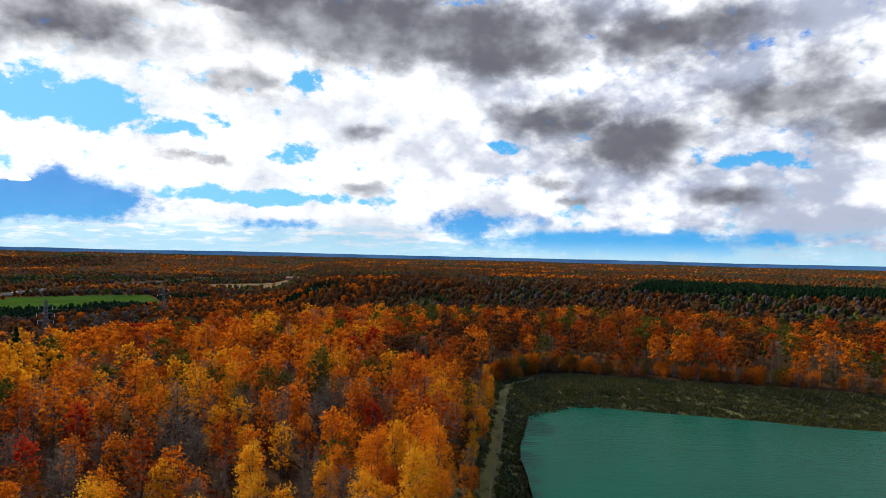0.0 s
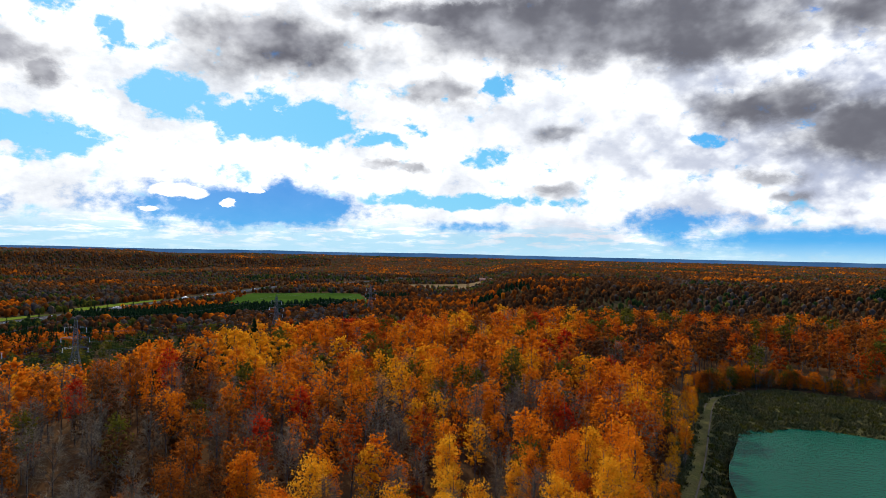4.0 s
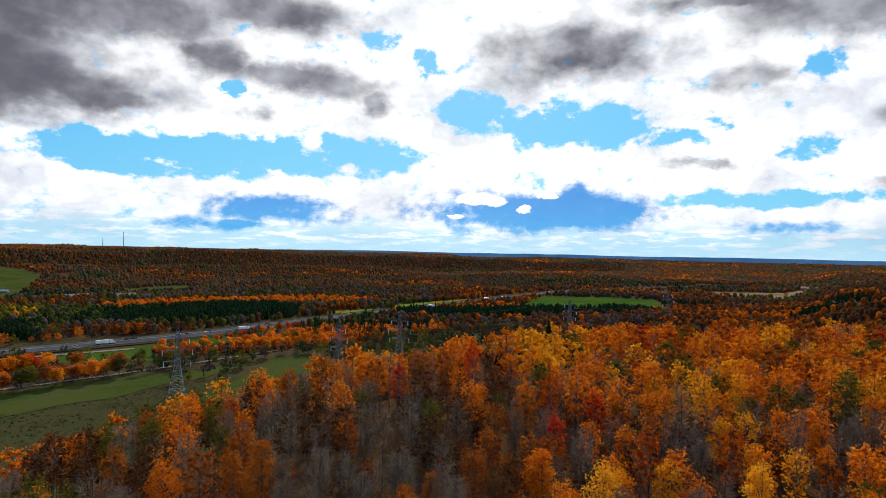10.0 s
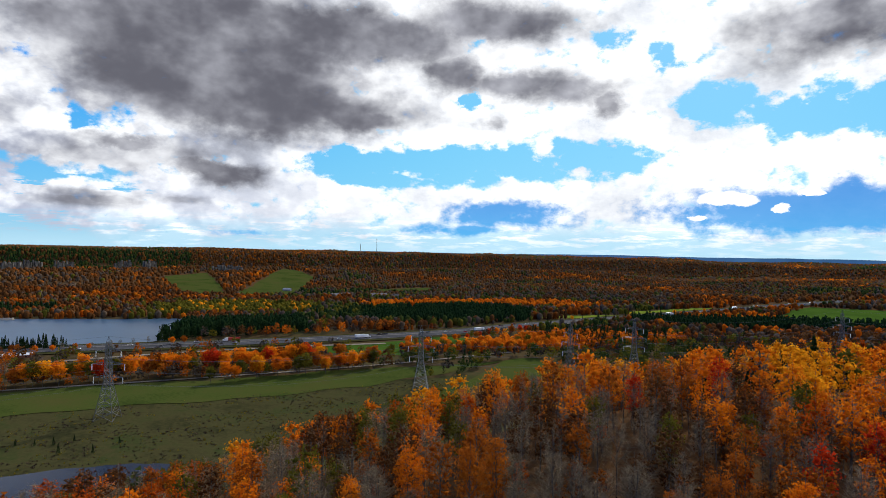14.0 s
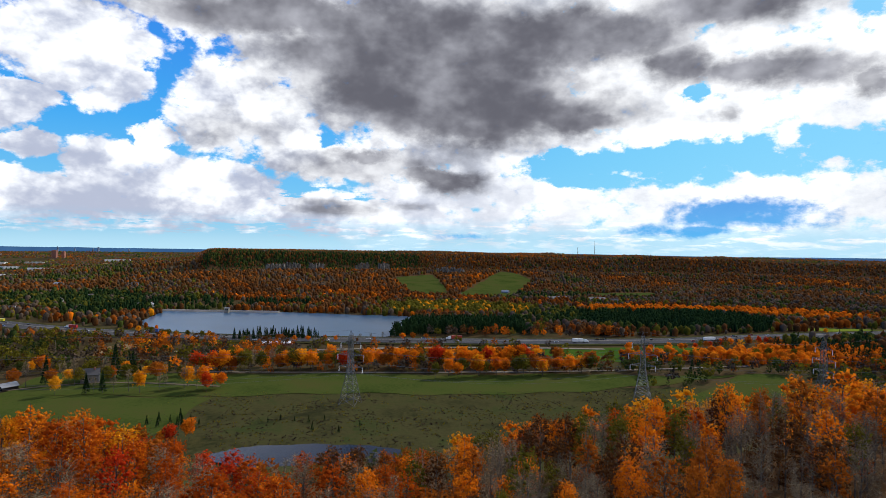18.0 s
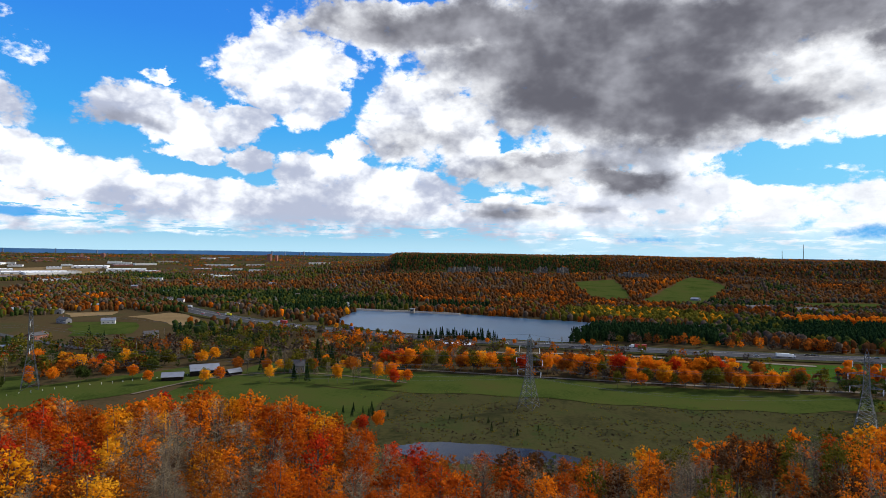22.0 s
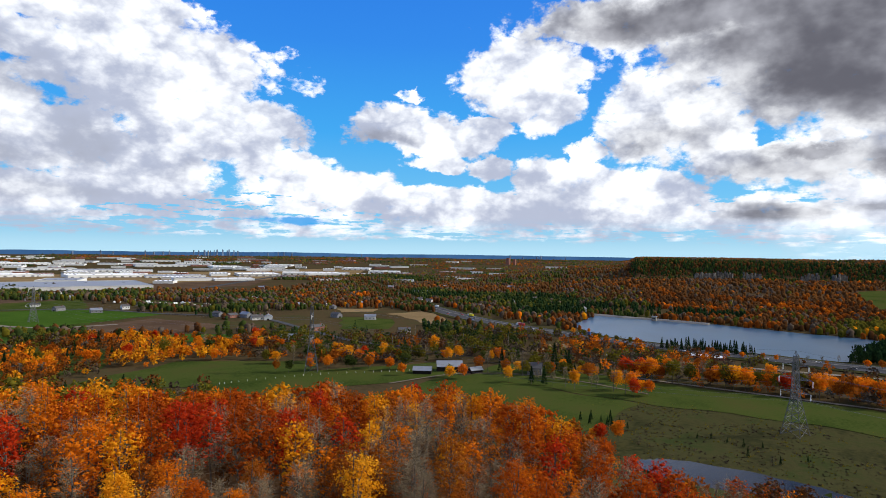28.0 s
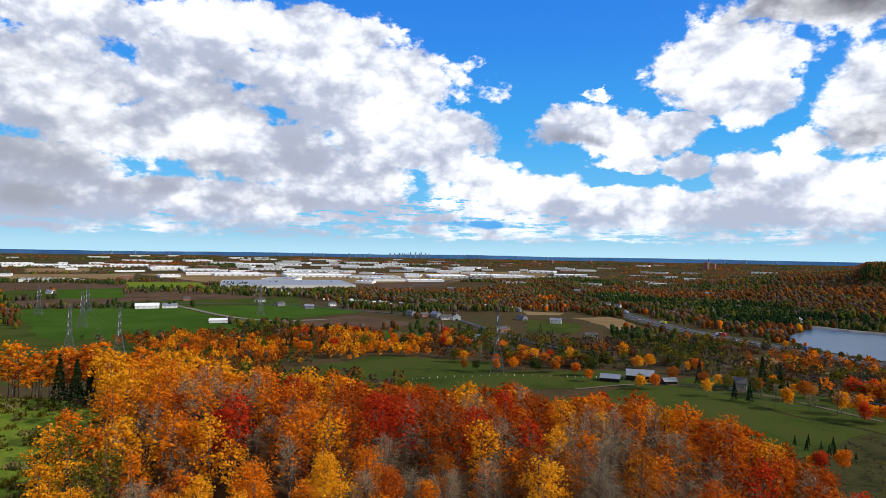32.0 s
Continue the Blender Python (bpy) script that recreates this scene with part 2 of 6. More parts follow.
    # light inside the clouds: bright crowns, dusk below and where they are thick
    relief = total(g.math("MULTIPLY", lit, -0.65), centred(mass, 1.8), centred(cauli, 0.2), g.math("MULTIPLY", puffs, -0.35))
    under = g.smooth(total(relief, g.math("MULTIPLY", g.smooth(el, 6.0, 2.5), 0.16)), -0.20, 0.46)
    shade = g.smooth(total(grey, g.math("MULTIPLY", relief, 0.38)), 0.14, 0.95)
    soft_white = g.mix(under, (12.2, 12.5, 12.9, 1), (4.9, 5.4, 6.9, 1))
    veil = g.mix(g.smooth(total(mass, g.math("MULTIPLY", wisp, 0.5)), 0.60, 1.05), (12.4, 12.6, 12.8, 1), (8.2, 8.6, 9.2, 1))
    soft_white = g.mix(g.math("MULTIPLY", sunward, 0.85), soft_white, veil)
    core = total(mass, g.math("MULTIPLY", cauli, 0.3), g.math("MULTIPLY", lit, -0.2), g.math("MULTIPLY", grey, 0.15))
    dark = g.mix(g.smooth(core, 0.42, 1.0), (4.8, 4.9, 5.5, 1), (1.35, 1.36, 1.66, 1))
    dark = g.mix(g.math("MULTIPLY", g.smooth(yaw, 122.0, 150.0), 0.8), dark, (4.4, 4.7, 5.6, 1))
    dark = g.mix(g.math("MULTIPLY", g.smooth(yaw, 30.0, 5.0), 0.6), dark, g.mix(g.smooth(core, 0.5, 0.9), (5.2, 5.4, 6.0, 1), (1.7, 1.75, 2.1, 1)))
    cloud = g.mix(shade, soft_white, dark)
    colour = g.mix(mask, clear, cloud)
    # rain curtains far off: blue and flat, with bright tufts before them
    curtain = g.smooth(total(rain, centred(cauli, 1.5), centred(wisp, 0.9)), 0.22, 0.80)
    colour = g.mix(g.math("MULTIPLY", curtain, 0.92), colour, g.mix(g.smooth(el, 0.0, 6.0), (0.7, 4.6, 9.2, 1), (0.35, 3.0, 8.0, 1)))
    colour = g.mix(g.smooth(total(tufts_, centred(wisp, 0.8)), 0.3, 0.6), colour, (12.0, 12.2, 12.4, 1))
    # pale rim of air at the skyline
    colour = g.mix(g.math("MULTIPLY", g.smooth(el, 1.7, -0.3), 0.8), colour, (5.0, 8.0, 9.8, 1))
    g.node("ShaderNodeOutputWorld", g.node("ShaderNodeBackground", colour, 0.1).outputs[0])


build_sky()

# ---------------------------------------------------------------- materials
def material(name, rough=0.8, metal=0.0, spec=0.3):
    m = bpy.data.materials.new(name)
    m.use_nodes = True
    g = Graph(m.node_tree)
    bsdf = g.node("ShaderNodeBsdfPrincipled")
    bsdf.inputs["Roughness"].default_value, bsdf.inputs["Metallic"].default_value = rough, metal
    bsdf.inputs["Specular IOR Level"].default_value = spec
    g.node("ShaderNodeOutputMaterial", bsdf.outputs[0])
    return m, g, bsdf


def place(g):
    return g.node("ShaderNodeNewGeometry").outputs["Position"]


def earthy(name, low, high, size=0.1, fine=2.0, rough=0.9, bump=0.3, third=None):
    """Two-scale mottled surface: patches of size (1/m) and fine grain."""
    m, g, b = material(name, rough, 0.0, 0.0)
    pos = place(g)
    big, small = g.noise(pos, size, 5, 0.6), g.noise(pos, fine, 3, 0.6)
    both = g.math("ADD", g.math("MULTIPLY", big, 0.65), g.math("MULTIPLY", small, 0.35))
    stops = [(0.36, low), (0.62, high)] if third is None else [(0.34, low), (0.5, high), (0.66, third)]
    g.put(b.inputs["Base Color"], g.ramp(both, stops))
    if bump:
        n = g.node("ShaderNodeBump")
        n.inputs["Strength"].default_value, n.inputs["Distance"].default_value = bump, 0.5
        g.put(n.inputs["Height"], small)
        g.put(b.inputs["Normal"], n.outputs[0])
    return m


def plain(name, colour, rough=0.6, metal=0.0, vary=0.15, fine=1.5, spec=0.3):
    m, g, b = material(name, rough, metal, spec)
    f = g.noise(place(g), fine, 4, 0.6)
    dark = tuple(c * (1 - vary) for c in colour)
    lite = tuple(min(1, c * (1 + vary)) for c in colour)
    g.put(b.inputs["Base Color"], g.ramp(f, [(0.3, dark), (0.7, lite)]))
    return m


def leafy(name, a, b, c, through_light=0.35):
    """Leaves: three tones spread over single leaves, boughs and trees, with light passing through."""
    m = bpy.data.materials.new(name)
    m.use_nodes = True
    g = Graph(m.node_tree)
    geo, info = g.node("ShaderNodeNewGeometry"), g.node("ShaderNodeObjectInfo")
    bough = g.noise(geo.outputs["Position"], 0.22, 3, 0.6)
    mixv = g.math("ADD", g.math("MULTIPLY", geo.outputs["Random Per Island"], 0.30), g.math("ADD", g.math("MULTIPLY", bough, 0.75), g.math("MULTIPLY", info.outputs["Random"], 0.35)))
    col = g.ramp(g.math("MULTIPLY", mixv, 0.75), [(0.25, a), (0.5, b), (0.75, c)])
    d = g.node("ShaderNodeBsdfDiffuse", col)
    tr = g.node("ShaderNodeBsdfTranslucent", col)
    mix = g.node("ShaderNodeMixShader", through_light, d.outputs[0], tr.outputs[0])
    g.node("ShaderNodeOutputMaterial", mix.outputs[0])
    return m


M_FLOOR = earthy("forest_floor", (0.030, 0.018, 0.010), (0.080, 0.040, 0.016), 0.3, 2.5, third=(0.055, 0.037, 0.020))
M_VALLEY = earthy("valley_floor", (0.028, 0.026, 0.012), (0.062, 0.042, 0.020), 0.01, 0.2, third=(0.038, 0.044, 0.016))
M_FARWOOD = earthy("leaf_strewn_woodland", (0.040, 0.026, 0.014), (0.078, 0.042, 0.019), 0.006, 0.05, third=(0.056, 0.040, 0.021))
M_LAWN = earthy("sunny_lawn", (0.055, 0.085, 0.010), (0.11, 0.15, 0.016), 0.12, 0.9, third=(0.15, 0.15, 0.025), bump=0.8)
M_GRASS = earthy("field_grass", (0.021, 0.034, 0.007), (0.043, 0.057, 0.012), 0.02, 0.5, third=(0.055, 0.052, 0.015))
M_LUSH = earthy("lush_crop", (0.026, 0.055, 0.008), (0.045, 0.085, 0.012), 0.01, 0.4)
M_MEADOW = earthy("rough_meadow", (0.018, 0.020, 0.008), (0.046, 0.042, 0.016), 0.035, 0.3, third=(0.028, 0.038, 0.011), bump=0.8)
M_SOIL = earthy("ploughed_soil", (0.055, 0.034, 0.022), (0.095, 0.060, 0.036), 0.02, 0.5)
M_STRAW = earthy("dry_stubble", (0.13, 0.085, 0.04), (0.21, 0.145, 0.07), 0.01, 0.3)
M_ASPHALT = earthy("asphalt", (0.045, 0.045, 0.047), (0.075, 0.075, 0.075), 0.05, 3.0, 0.7, 0.1)
M_TRACK = earthy("worn_track", (0.085, 0.068, 0.045), (0.15, 0.122, 0.085), 0.2, 2.0)
M_GRAVEL = earthy("pale_gravel", (0.12, 0.10, 0.075), (0.22, 0.19, 0.15), 0.2, 4.0)
M_BANK = earthy("bank_weeds", (0.045, 0.046, 0.014), (0.120, 0.100, 0.034), 0.12, 1.2, third=(0.075, 0.080, 0.022), bump=0.8)
M_BARK = earthy("bark", (0.05, 0.042, 0.035), (0.13, 0.115, 0.10), 0.8, 6.0)
M_TWIG = earthy("grey_twigs", (0.13, 0.098, 0.058), (0.25, 0.19, 0.115), 0.1, 1.0, bump=0)
M_SCRUB = earthy("brown_scrub", (0.045, 0.032, 0.022), (0.10, 0.072, 0.05), 0.1, 1.0, bump=0)
M_STEEL = plain("galvanised_steel", (0.10, 0.105, 0.11), 0.6, 0.15, 0.2)
M_WHITE = plain("white_cladding", (0.64, 0.64, 0.62), 0.6, 0, 0.06, 0.05)
M_GREYROOF = plain("grey_sheet_roof", (0.20, 0.21, 0.225), 0.45, 0.2, 0.12, 0.2)
M_DARKWOOD = plain("dark_barn_boards", (0.014, 0.012, 0.011), 0.95, 0, 0.3, spec=0.1)
M_STONE = earthy("cliff_limestone", (0.04, 0.037, 0.034), (0.20, 0.187, 0.168), 0.15, 0.7)
M_ORANGE = leafy("leaves_orange", (0.44, 0.090, 0.005), (0.65, 0.17, 0.008), (0.76, 0.27, 0.012), 0.42)
M_EMBER = leafy("leaves_ember", (0.24, 0.036, 0.005), (0.38, 0.066, 0.006), (0.50, 0.115, 0.008), 0.42)
M_GOLD = leafy("leaves_gold", (0.52, 0.18, 0.006), (0.72, 0.29, 0.010), (0.82, 0.42, 0.02), 0.42)
M_RED = leafy("leaves_red", (0.30, 0.020, 0.006), (0.46, 0.036, 0.008), (0.58, 0.085, 0.010), 0.42)
M_RUST = leafy("leaves_rust", (0.17, 0.042, 0.007), (0.29, 0.075, 0.009), (0.40, 0.12, 0.012), 0.42)
# Brown leaves, darkened in colour to stand in for cloud shade.
M_SHADED_BROWN = leafy("leaves_shaded_brown", (0.058, 0.025, 0.010), (0.100, 0.041, 0.013), (0.150, 0.062, 0.016), 0.15)
M_OLIVE = leafy("leaves_olive", (0.055, 0.052, 0.008), (0.11, 0.095, 0.011), (0.20, 0.15, 0.014), 0.25)
M_PINE = leafy("needles", (0.008, 0.020, 0.008), (0.016, 0.034, 0.011), (0.03, 0.05, 0.014), 0.1)
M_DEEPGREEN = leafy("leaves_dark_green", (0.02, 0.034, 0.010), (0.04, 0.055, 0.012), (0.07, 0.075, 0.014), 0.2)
LEAVES = {"orange": M_ORANGE, "gold": M_GOLD, "red": M_RED, "rust": M_RUST, "olive": M_OLIVE, "ember": M_EMBER, "oak": M_SHADED_BROWN}


def water(name, deep, rough, ripple, scale, gloss=0.5):
    m, g, b = material(name, rough, 0.0, gloss)
    b.inputs["IOR"].default_value = 1.33
    pos = place(g)
    g.put(b.inputs["Base Color"], g.ramp(g.noise(pos, 0.02, 3), [(0.35, deep), (0.65, tuple(c * 1.25 for c in deep))]))
    n = g.node("ShaderNodeBump")
    n.inputs["Strength"].default_value, n.inputs["Distance"].default_value = ripple, 0.15
    stretch = g.node("ShaderNodeMapping", pos)
    stretch.inputs["Scale"].default_value = (0.5, 1.6, 1.0)
    g.put(n.inputs["Height"], g.noise(stretch.outputs[0], scale, 4, 0.6))
    g.put(b.inputs["Normal"], n.outputs[0])
    return m


M_QUARRY_WATER = water("green_water", (0.0008, 0.056, 0.031), 0.2, 0.7, 0.8, 0.05)
M_DARK_WATER = water("dark_pond_water", (0.006, 0.014, 0.030), 0.12, 0.3, 0.6, 0.30)
M_LAKE_WATER = water("lake_water", (0.022, 0.055, 0.095), 0.3, 0.4, 0.2, 0.22)

# ---------------------------------------------------------------- shapes
def polar(yaw, r):
    a = radians(yaw)
    return -math.sin(a) * r, math.cos(a) * r


def smooth01(v):
    v = np.clip(v, 0, 1)
    return v * v * (3 - 2 * v)


# the hill: for a bearing, the radius where it starts to fall, where it meets the valley
HILL_YAW = [-180, -60, -36, -10, 10, 35, 45, 52, 60, 74, 85, 106, 112, 118, 125, 146, 158, 170, 180]
HILL_TOP = [200, 300, 320, 300, 280, 210, 165, 140, 110, 75, 42, 45, 62, 82, 95, 100, 120, 170, 200]
HILL_FOOT = [450, 700, 760, 700, 620, 430, 400, 380, 360, 320, 292, 295, 320, 345, 355, 350, 380, 420, 450]

def height(x, y):
    x, y = np.asarray(x, float), np.asarray(y, float)
    r = np.hypot(x, y)
    yaw = np.degrees(np.arctan2(-x, y))
    top, foot = np.interp(yaw, HILL_YAW, HILL_TOP), np.interp(yaw, HILL_YAW, HILL_FOOT)
    z = 52.0 * (1 - smooth01((r - top) / (foot - top)))
    z = z - 10.0 * (1 - smooth01((r - 70) / 85)) * smooth01((yaw - 2) / 12)
    # far land climbs to the skyline
    z = z + smooth01((r - 2300) / 2600) * 47.0
    # escarpment across the lake
    front = np.interp(yaw, [20, 40, 55, 75, 90, 100, 104.5, 106.5, 112], [3600, 3000, 2600, 2150, 1950, 1850, 1800, 1800, 1950])
    crest = np.interp(yaw, [20, 40, 55, 66, 75, 81, 90, 95, 100, 106.2, 106.9, 107.6, 110, 116, 122], [30, 46, 60, 63, 67, 71, 71, 75, 76, 77, 74, 50, 40, 22, 0])
    ramp = np.interp(yaw, [60, 92, 106, 109], [190, 75, 75, 260])
    talus = np.interp(yaw, [30, 60, 75, 95, 104, 110, 121], [0, 12, 24, 30, 29, 22, 0])
    z = np.maximum(z, crest * smooth01((r - front + ramp) / ramp))
    z = np.maximum(z, talus * smooth01((r - front + 800) / 720))
    # wooded rise to the south
    z = np.maximum(z, 40.0 * smooth01((r - 760) / 330) * smooth01((16 - yaw) / 6) * smooth01((yaw + 150) / 40))
    # rolling backs and ravines of the far land
    roll = np.sin(x * 0.0051 + 1.3 * np.sin(y * 0.0037)) + np.sin(y * 0.0068 + 1.7 * np.sin(x * 0.0043) + 0.8) + 0.6 * np.sin((x + y) * 0.013 + 2.0 * np.sin(y * 0.006))
    west = smooth01((yaw - 14) / 14) * smooth01((100 - yaw) / 14)
    z = z + roll * (3.6 * smooth01((r - 1150) / 500) * west + 1.2 * smooth01((r - 1800) / 700))
    # bowl of the quarry pond on the hill
    bx, by = (x - 116) / 106, (y - 90) / 98
    bowl = (np.abs(bx) ** 4 + np.abs(by) ** 4) ** 0.25
    z = z - 5.0 * (1 - smooth01((bowl - 0.86) / 0.34))
    return z


def mesh_from(name, verts, faces, mats, index=None):
    """A mesh from arrays; faces all have the same number of corners."""
    me = bpy.data.meshes.new(name)
    verts, faces = np.asarray(verts, np.float32), np.asarray(faces, np.int32)
    n, k = faces.shape
    me.vertices.add(len(verts))
    me.vertices.foreach_set("co", verts.ravel())
    me.loops.add(n * k)
    me.loops.foreach_set("vertex_index", faces.ravel())
    me.polygons.add(n)
    me.polygons.foreach_set("loop_start", np.arange(0, n * k, k, dtype=np.int32))
    for m in mats:
        me.materials.append(m)
    if index is not None:
        me.polygons.foreach_set("material_index", np.asarray(index, np.int32))
    me.update(calc_edges=True)
    me.validate()
    return me


def smooth_shade(me):
    me.polygons.foreach_set("use_smooth", np.ones(len(me.polygons), bool))
    return me


def inside(x, y, poly):
    x, y = np.asarray(x, float), np.asarray(y, float)
    hit = np.zeros(x.shape, bool)
    P = list(poly)
    for (x0, y0), (x1, y1) in zip(P, P[1:] + P[:1]):
        cross = ((y0 > y) != (y1 > y)) & (x < (x1 - x0) * (y - y0) / (y1 - y0 + 1e-12) + x0)
        hit ^= cross
    return hit


# clearings of the hill wood
POND_CLEARING = [(-1, 40), (3, 112), (11, 170), (15, 205), (28, 216), (46, 224), (92, 214), (140, 202), (240, 178), (260, 10)]
HOUSE_LAWN = [(25, -50), (-4, -52), (-11, -126), (-24, -140), (-30, -186), (-24, -222), (-6, -240), (40, -225), (40, -50)]


def build_ground():
    rings = np.concatenate([np.linspace(0.0, 400, 130), np.geomspace(404, 4900, 170)])
    # finer where the land is seen
    a = np.radians(np.concatenate([np.arange(-60, 50, 0.75), np.arange(50, 125, 0.3), np.arange(125, 200, 0.75), np.arange(200, 300, 4.0)]))
    n = len(a)
    R, A = np.meshgrid(rings, a, indexing="ij")
    X, Y = 3.0 - np.sin(A) * R, np.cos(A) * R - 5.0
    V = np.stack([X, Y, height(X, Y)], -1).reshape(-1, 3)
    i, j = np.meshgrid(np.arange(len(rings) - 1), np.arange(n), indexing="ij")
    k = (j + 1) % n
    Fq = np.stack([i * n + j, i * n + k, (i + 1) * n + k, (i + 1) * n + j], -1).reshape(-1, 4)
    C = V[Fq].mean(1)
    cx, cy = C[:, 0], C[:, 1]
    r, yaw = np.hypot(cx, cy), np.degrees(np.arctan2(-cx, cy))
    idx = np.where(r < np.interp(yaw, HILL_YAW, HILL_FOOT) * 0.82, 0, 2)
    idx[(r > 1150) & (yaw < 108)] = 5
    idx[(cx < -225) & (cx > -420) & (cy > -150) & (cy < 220)] = 1
    idx[inside(cx, cy, POND_CLEARING)] = 3
    idx[inside(cx, cy, HOUSE_LAWN)] = 4
    return tagged(new("ground", smooth_shade(mesh_from("ground", V, Fq, [M_FLOOR, M_MEADOW, M_VALLEY, M_BANK, M_LAWN, M_FARWOOD], idx))), "leaf-strewn hill sinking to a wide farmed valley", "ground", kind="structure")


ground = build_ground()


def patch(name, corners, mat, label, category="field", off=0.25, n=26, level=None, kind="structure"):
    """A four-cornered piece of land laid over the ground."""
    c = np.array(corners, float)
    s = np.linspace(0, 1, n + 1)
    S, T = np.meshgrid(s, s, indexing="ij")
    P = ((1 - S) * (1 - T))[..., None] * c[0] + (S * (1 - T))[..., None] * c[1] + (S * T)[..., None] * c[2] + ((1 - S) * T)[..., None] * c[3]
    # edges wander a little, the same for neighbours
    P = P + np.stack([2.6 * np.sin(P[..., 1] * 0.11 + P[..., 0] * 0.03) + 3.4 * np.sin(P[..., 1] * 0.037), 2.6 * np.sin(P[..., 0] * 0.09 + 1.0) + 3.0 * np.sin(P[..., 0] * 0.031 + 2.0)], -1)
    Z = height(P[..., 0], P[..., 1]) + off if level is None else np.full(P.shape[:2], level)
    V = np.concatenate([P, Z[..., None]], -1).reshape(-1, 3)
    i, j = np.meshgrid(np.arange(n), np.arange(n), indexing="ij")
    m = n + 1
    Fq = np.stack([i * m + j, (i + 1) * m + j, (i + 1) * m + j + 1, i * m + j + 1], -1).reshape(-1, 4)
    return tagged(new(name, smooth_shade(mesh_from(name, V, Fq, [mat]))), label, category, kind=kind)


def ribbon(name, points, width, mat, label, category="road", off=0.5, steps=8, kind="structure", shift=0.0):
    """A strip of even width along a smooth line."""
    P = line_points(points, steps)
    D = np.gradient(P, axis=0)
    D /= np.linalg.norm(D, axis=1)[:, None]
    N = np.stack([-D[:, 1], D[:, 0]], -1)
    C = P + N * shift
    L, Rr = C + N * width / 2, C - N * width / 2
    V = np.concatenate([np.c_[L, height(P[:, 0], P[:, 1]) + off], np.c_[Rr, height(P[:, 0], P[:, 1]) + off]])
    k = len(P)
    i = np.arange(k - 1)
    return tagged(new(name, mesh_from(name, V, np.stack([i, k + i, k + i + 1, i + 1], -1), [mat])), label, category, kind=kind)


def line_points(points, steps=8):
    P = np.array(points, float)
    out = []
    for i in range(len(P) - 1):
        p0, p1, p2, p3 = P[max(i - 1, 0)], P[i], P[i + 1], P[min(i + 2, len(P) - 1)]
        for s in np.arange(steps) / steps:
            out.append(0.5 * (2 * p1 + (p2 - p0) * s + (2 * p0 - 5 * p1 + 4 * p2 - p3) * s * s + (3 * p1 - p0 - 3 * p2 + p3) * s ** 3))
    out.append(P[-1])
    return np.array(out)


# ---------------------------------------------------------------- fields, roads and water
HIGHWAY = [(-1500, -1330), (-1130, -930), (-793, -526), (-668, -255), (-634, 0), (-636, 270), (-676, 437), (-755, 862), (-806, 1209), (-800, 1500), (-640, 2100), (-300, 2900)]
QUARRY_POND = [(19, 20), (18, 116), (24, 168), (40, 186), (80, 177), (118, 166), (215, 140), (215, 20)]
LAKE = [(-765, -318), (-648, -190), (-652, -80), (-668, -10), (-760, 10), (-850, 30), (-880, -60), (-905, -160), (-915, -245), (-915, -335), (-850, -330)]
HILL_POND = [(-288, -80), (-293, -72), (-297, -46), (-294, -14), (-286, 2), (-270, 0), (-262, -30), (-268, -70), (-280, -84)]


def sheet(name, outline, level, mat, label, category, jitter=0.0):
    rnd = random.Random(5)
    P = line_points(list(outline) + [outline[0]], 6)[:-1]
    P += np.array([[rnd.uniform(-jitter, jitter), rnd.uniform(-jitter, jitter)] for _ in P])
    bm = bmesh.new()
    f = bm.faces.new([bm.verts.new((x, y, level)) for x, y in P])
    if f.normal.z < 0:
        f.normal_flip()
    bmesh.ops.triangulate(bm, faces=[f])
    me = bpy.data.meshes.new(name)
    bm.to_mesh(me)
    me.materials.append(mat)
    return tagged(new(name, me), label, category, kind="structure")


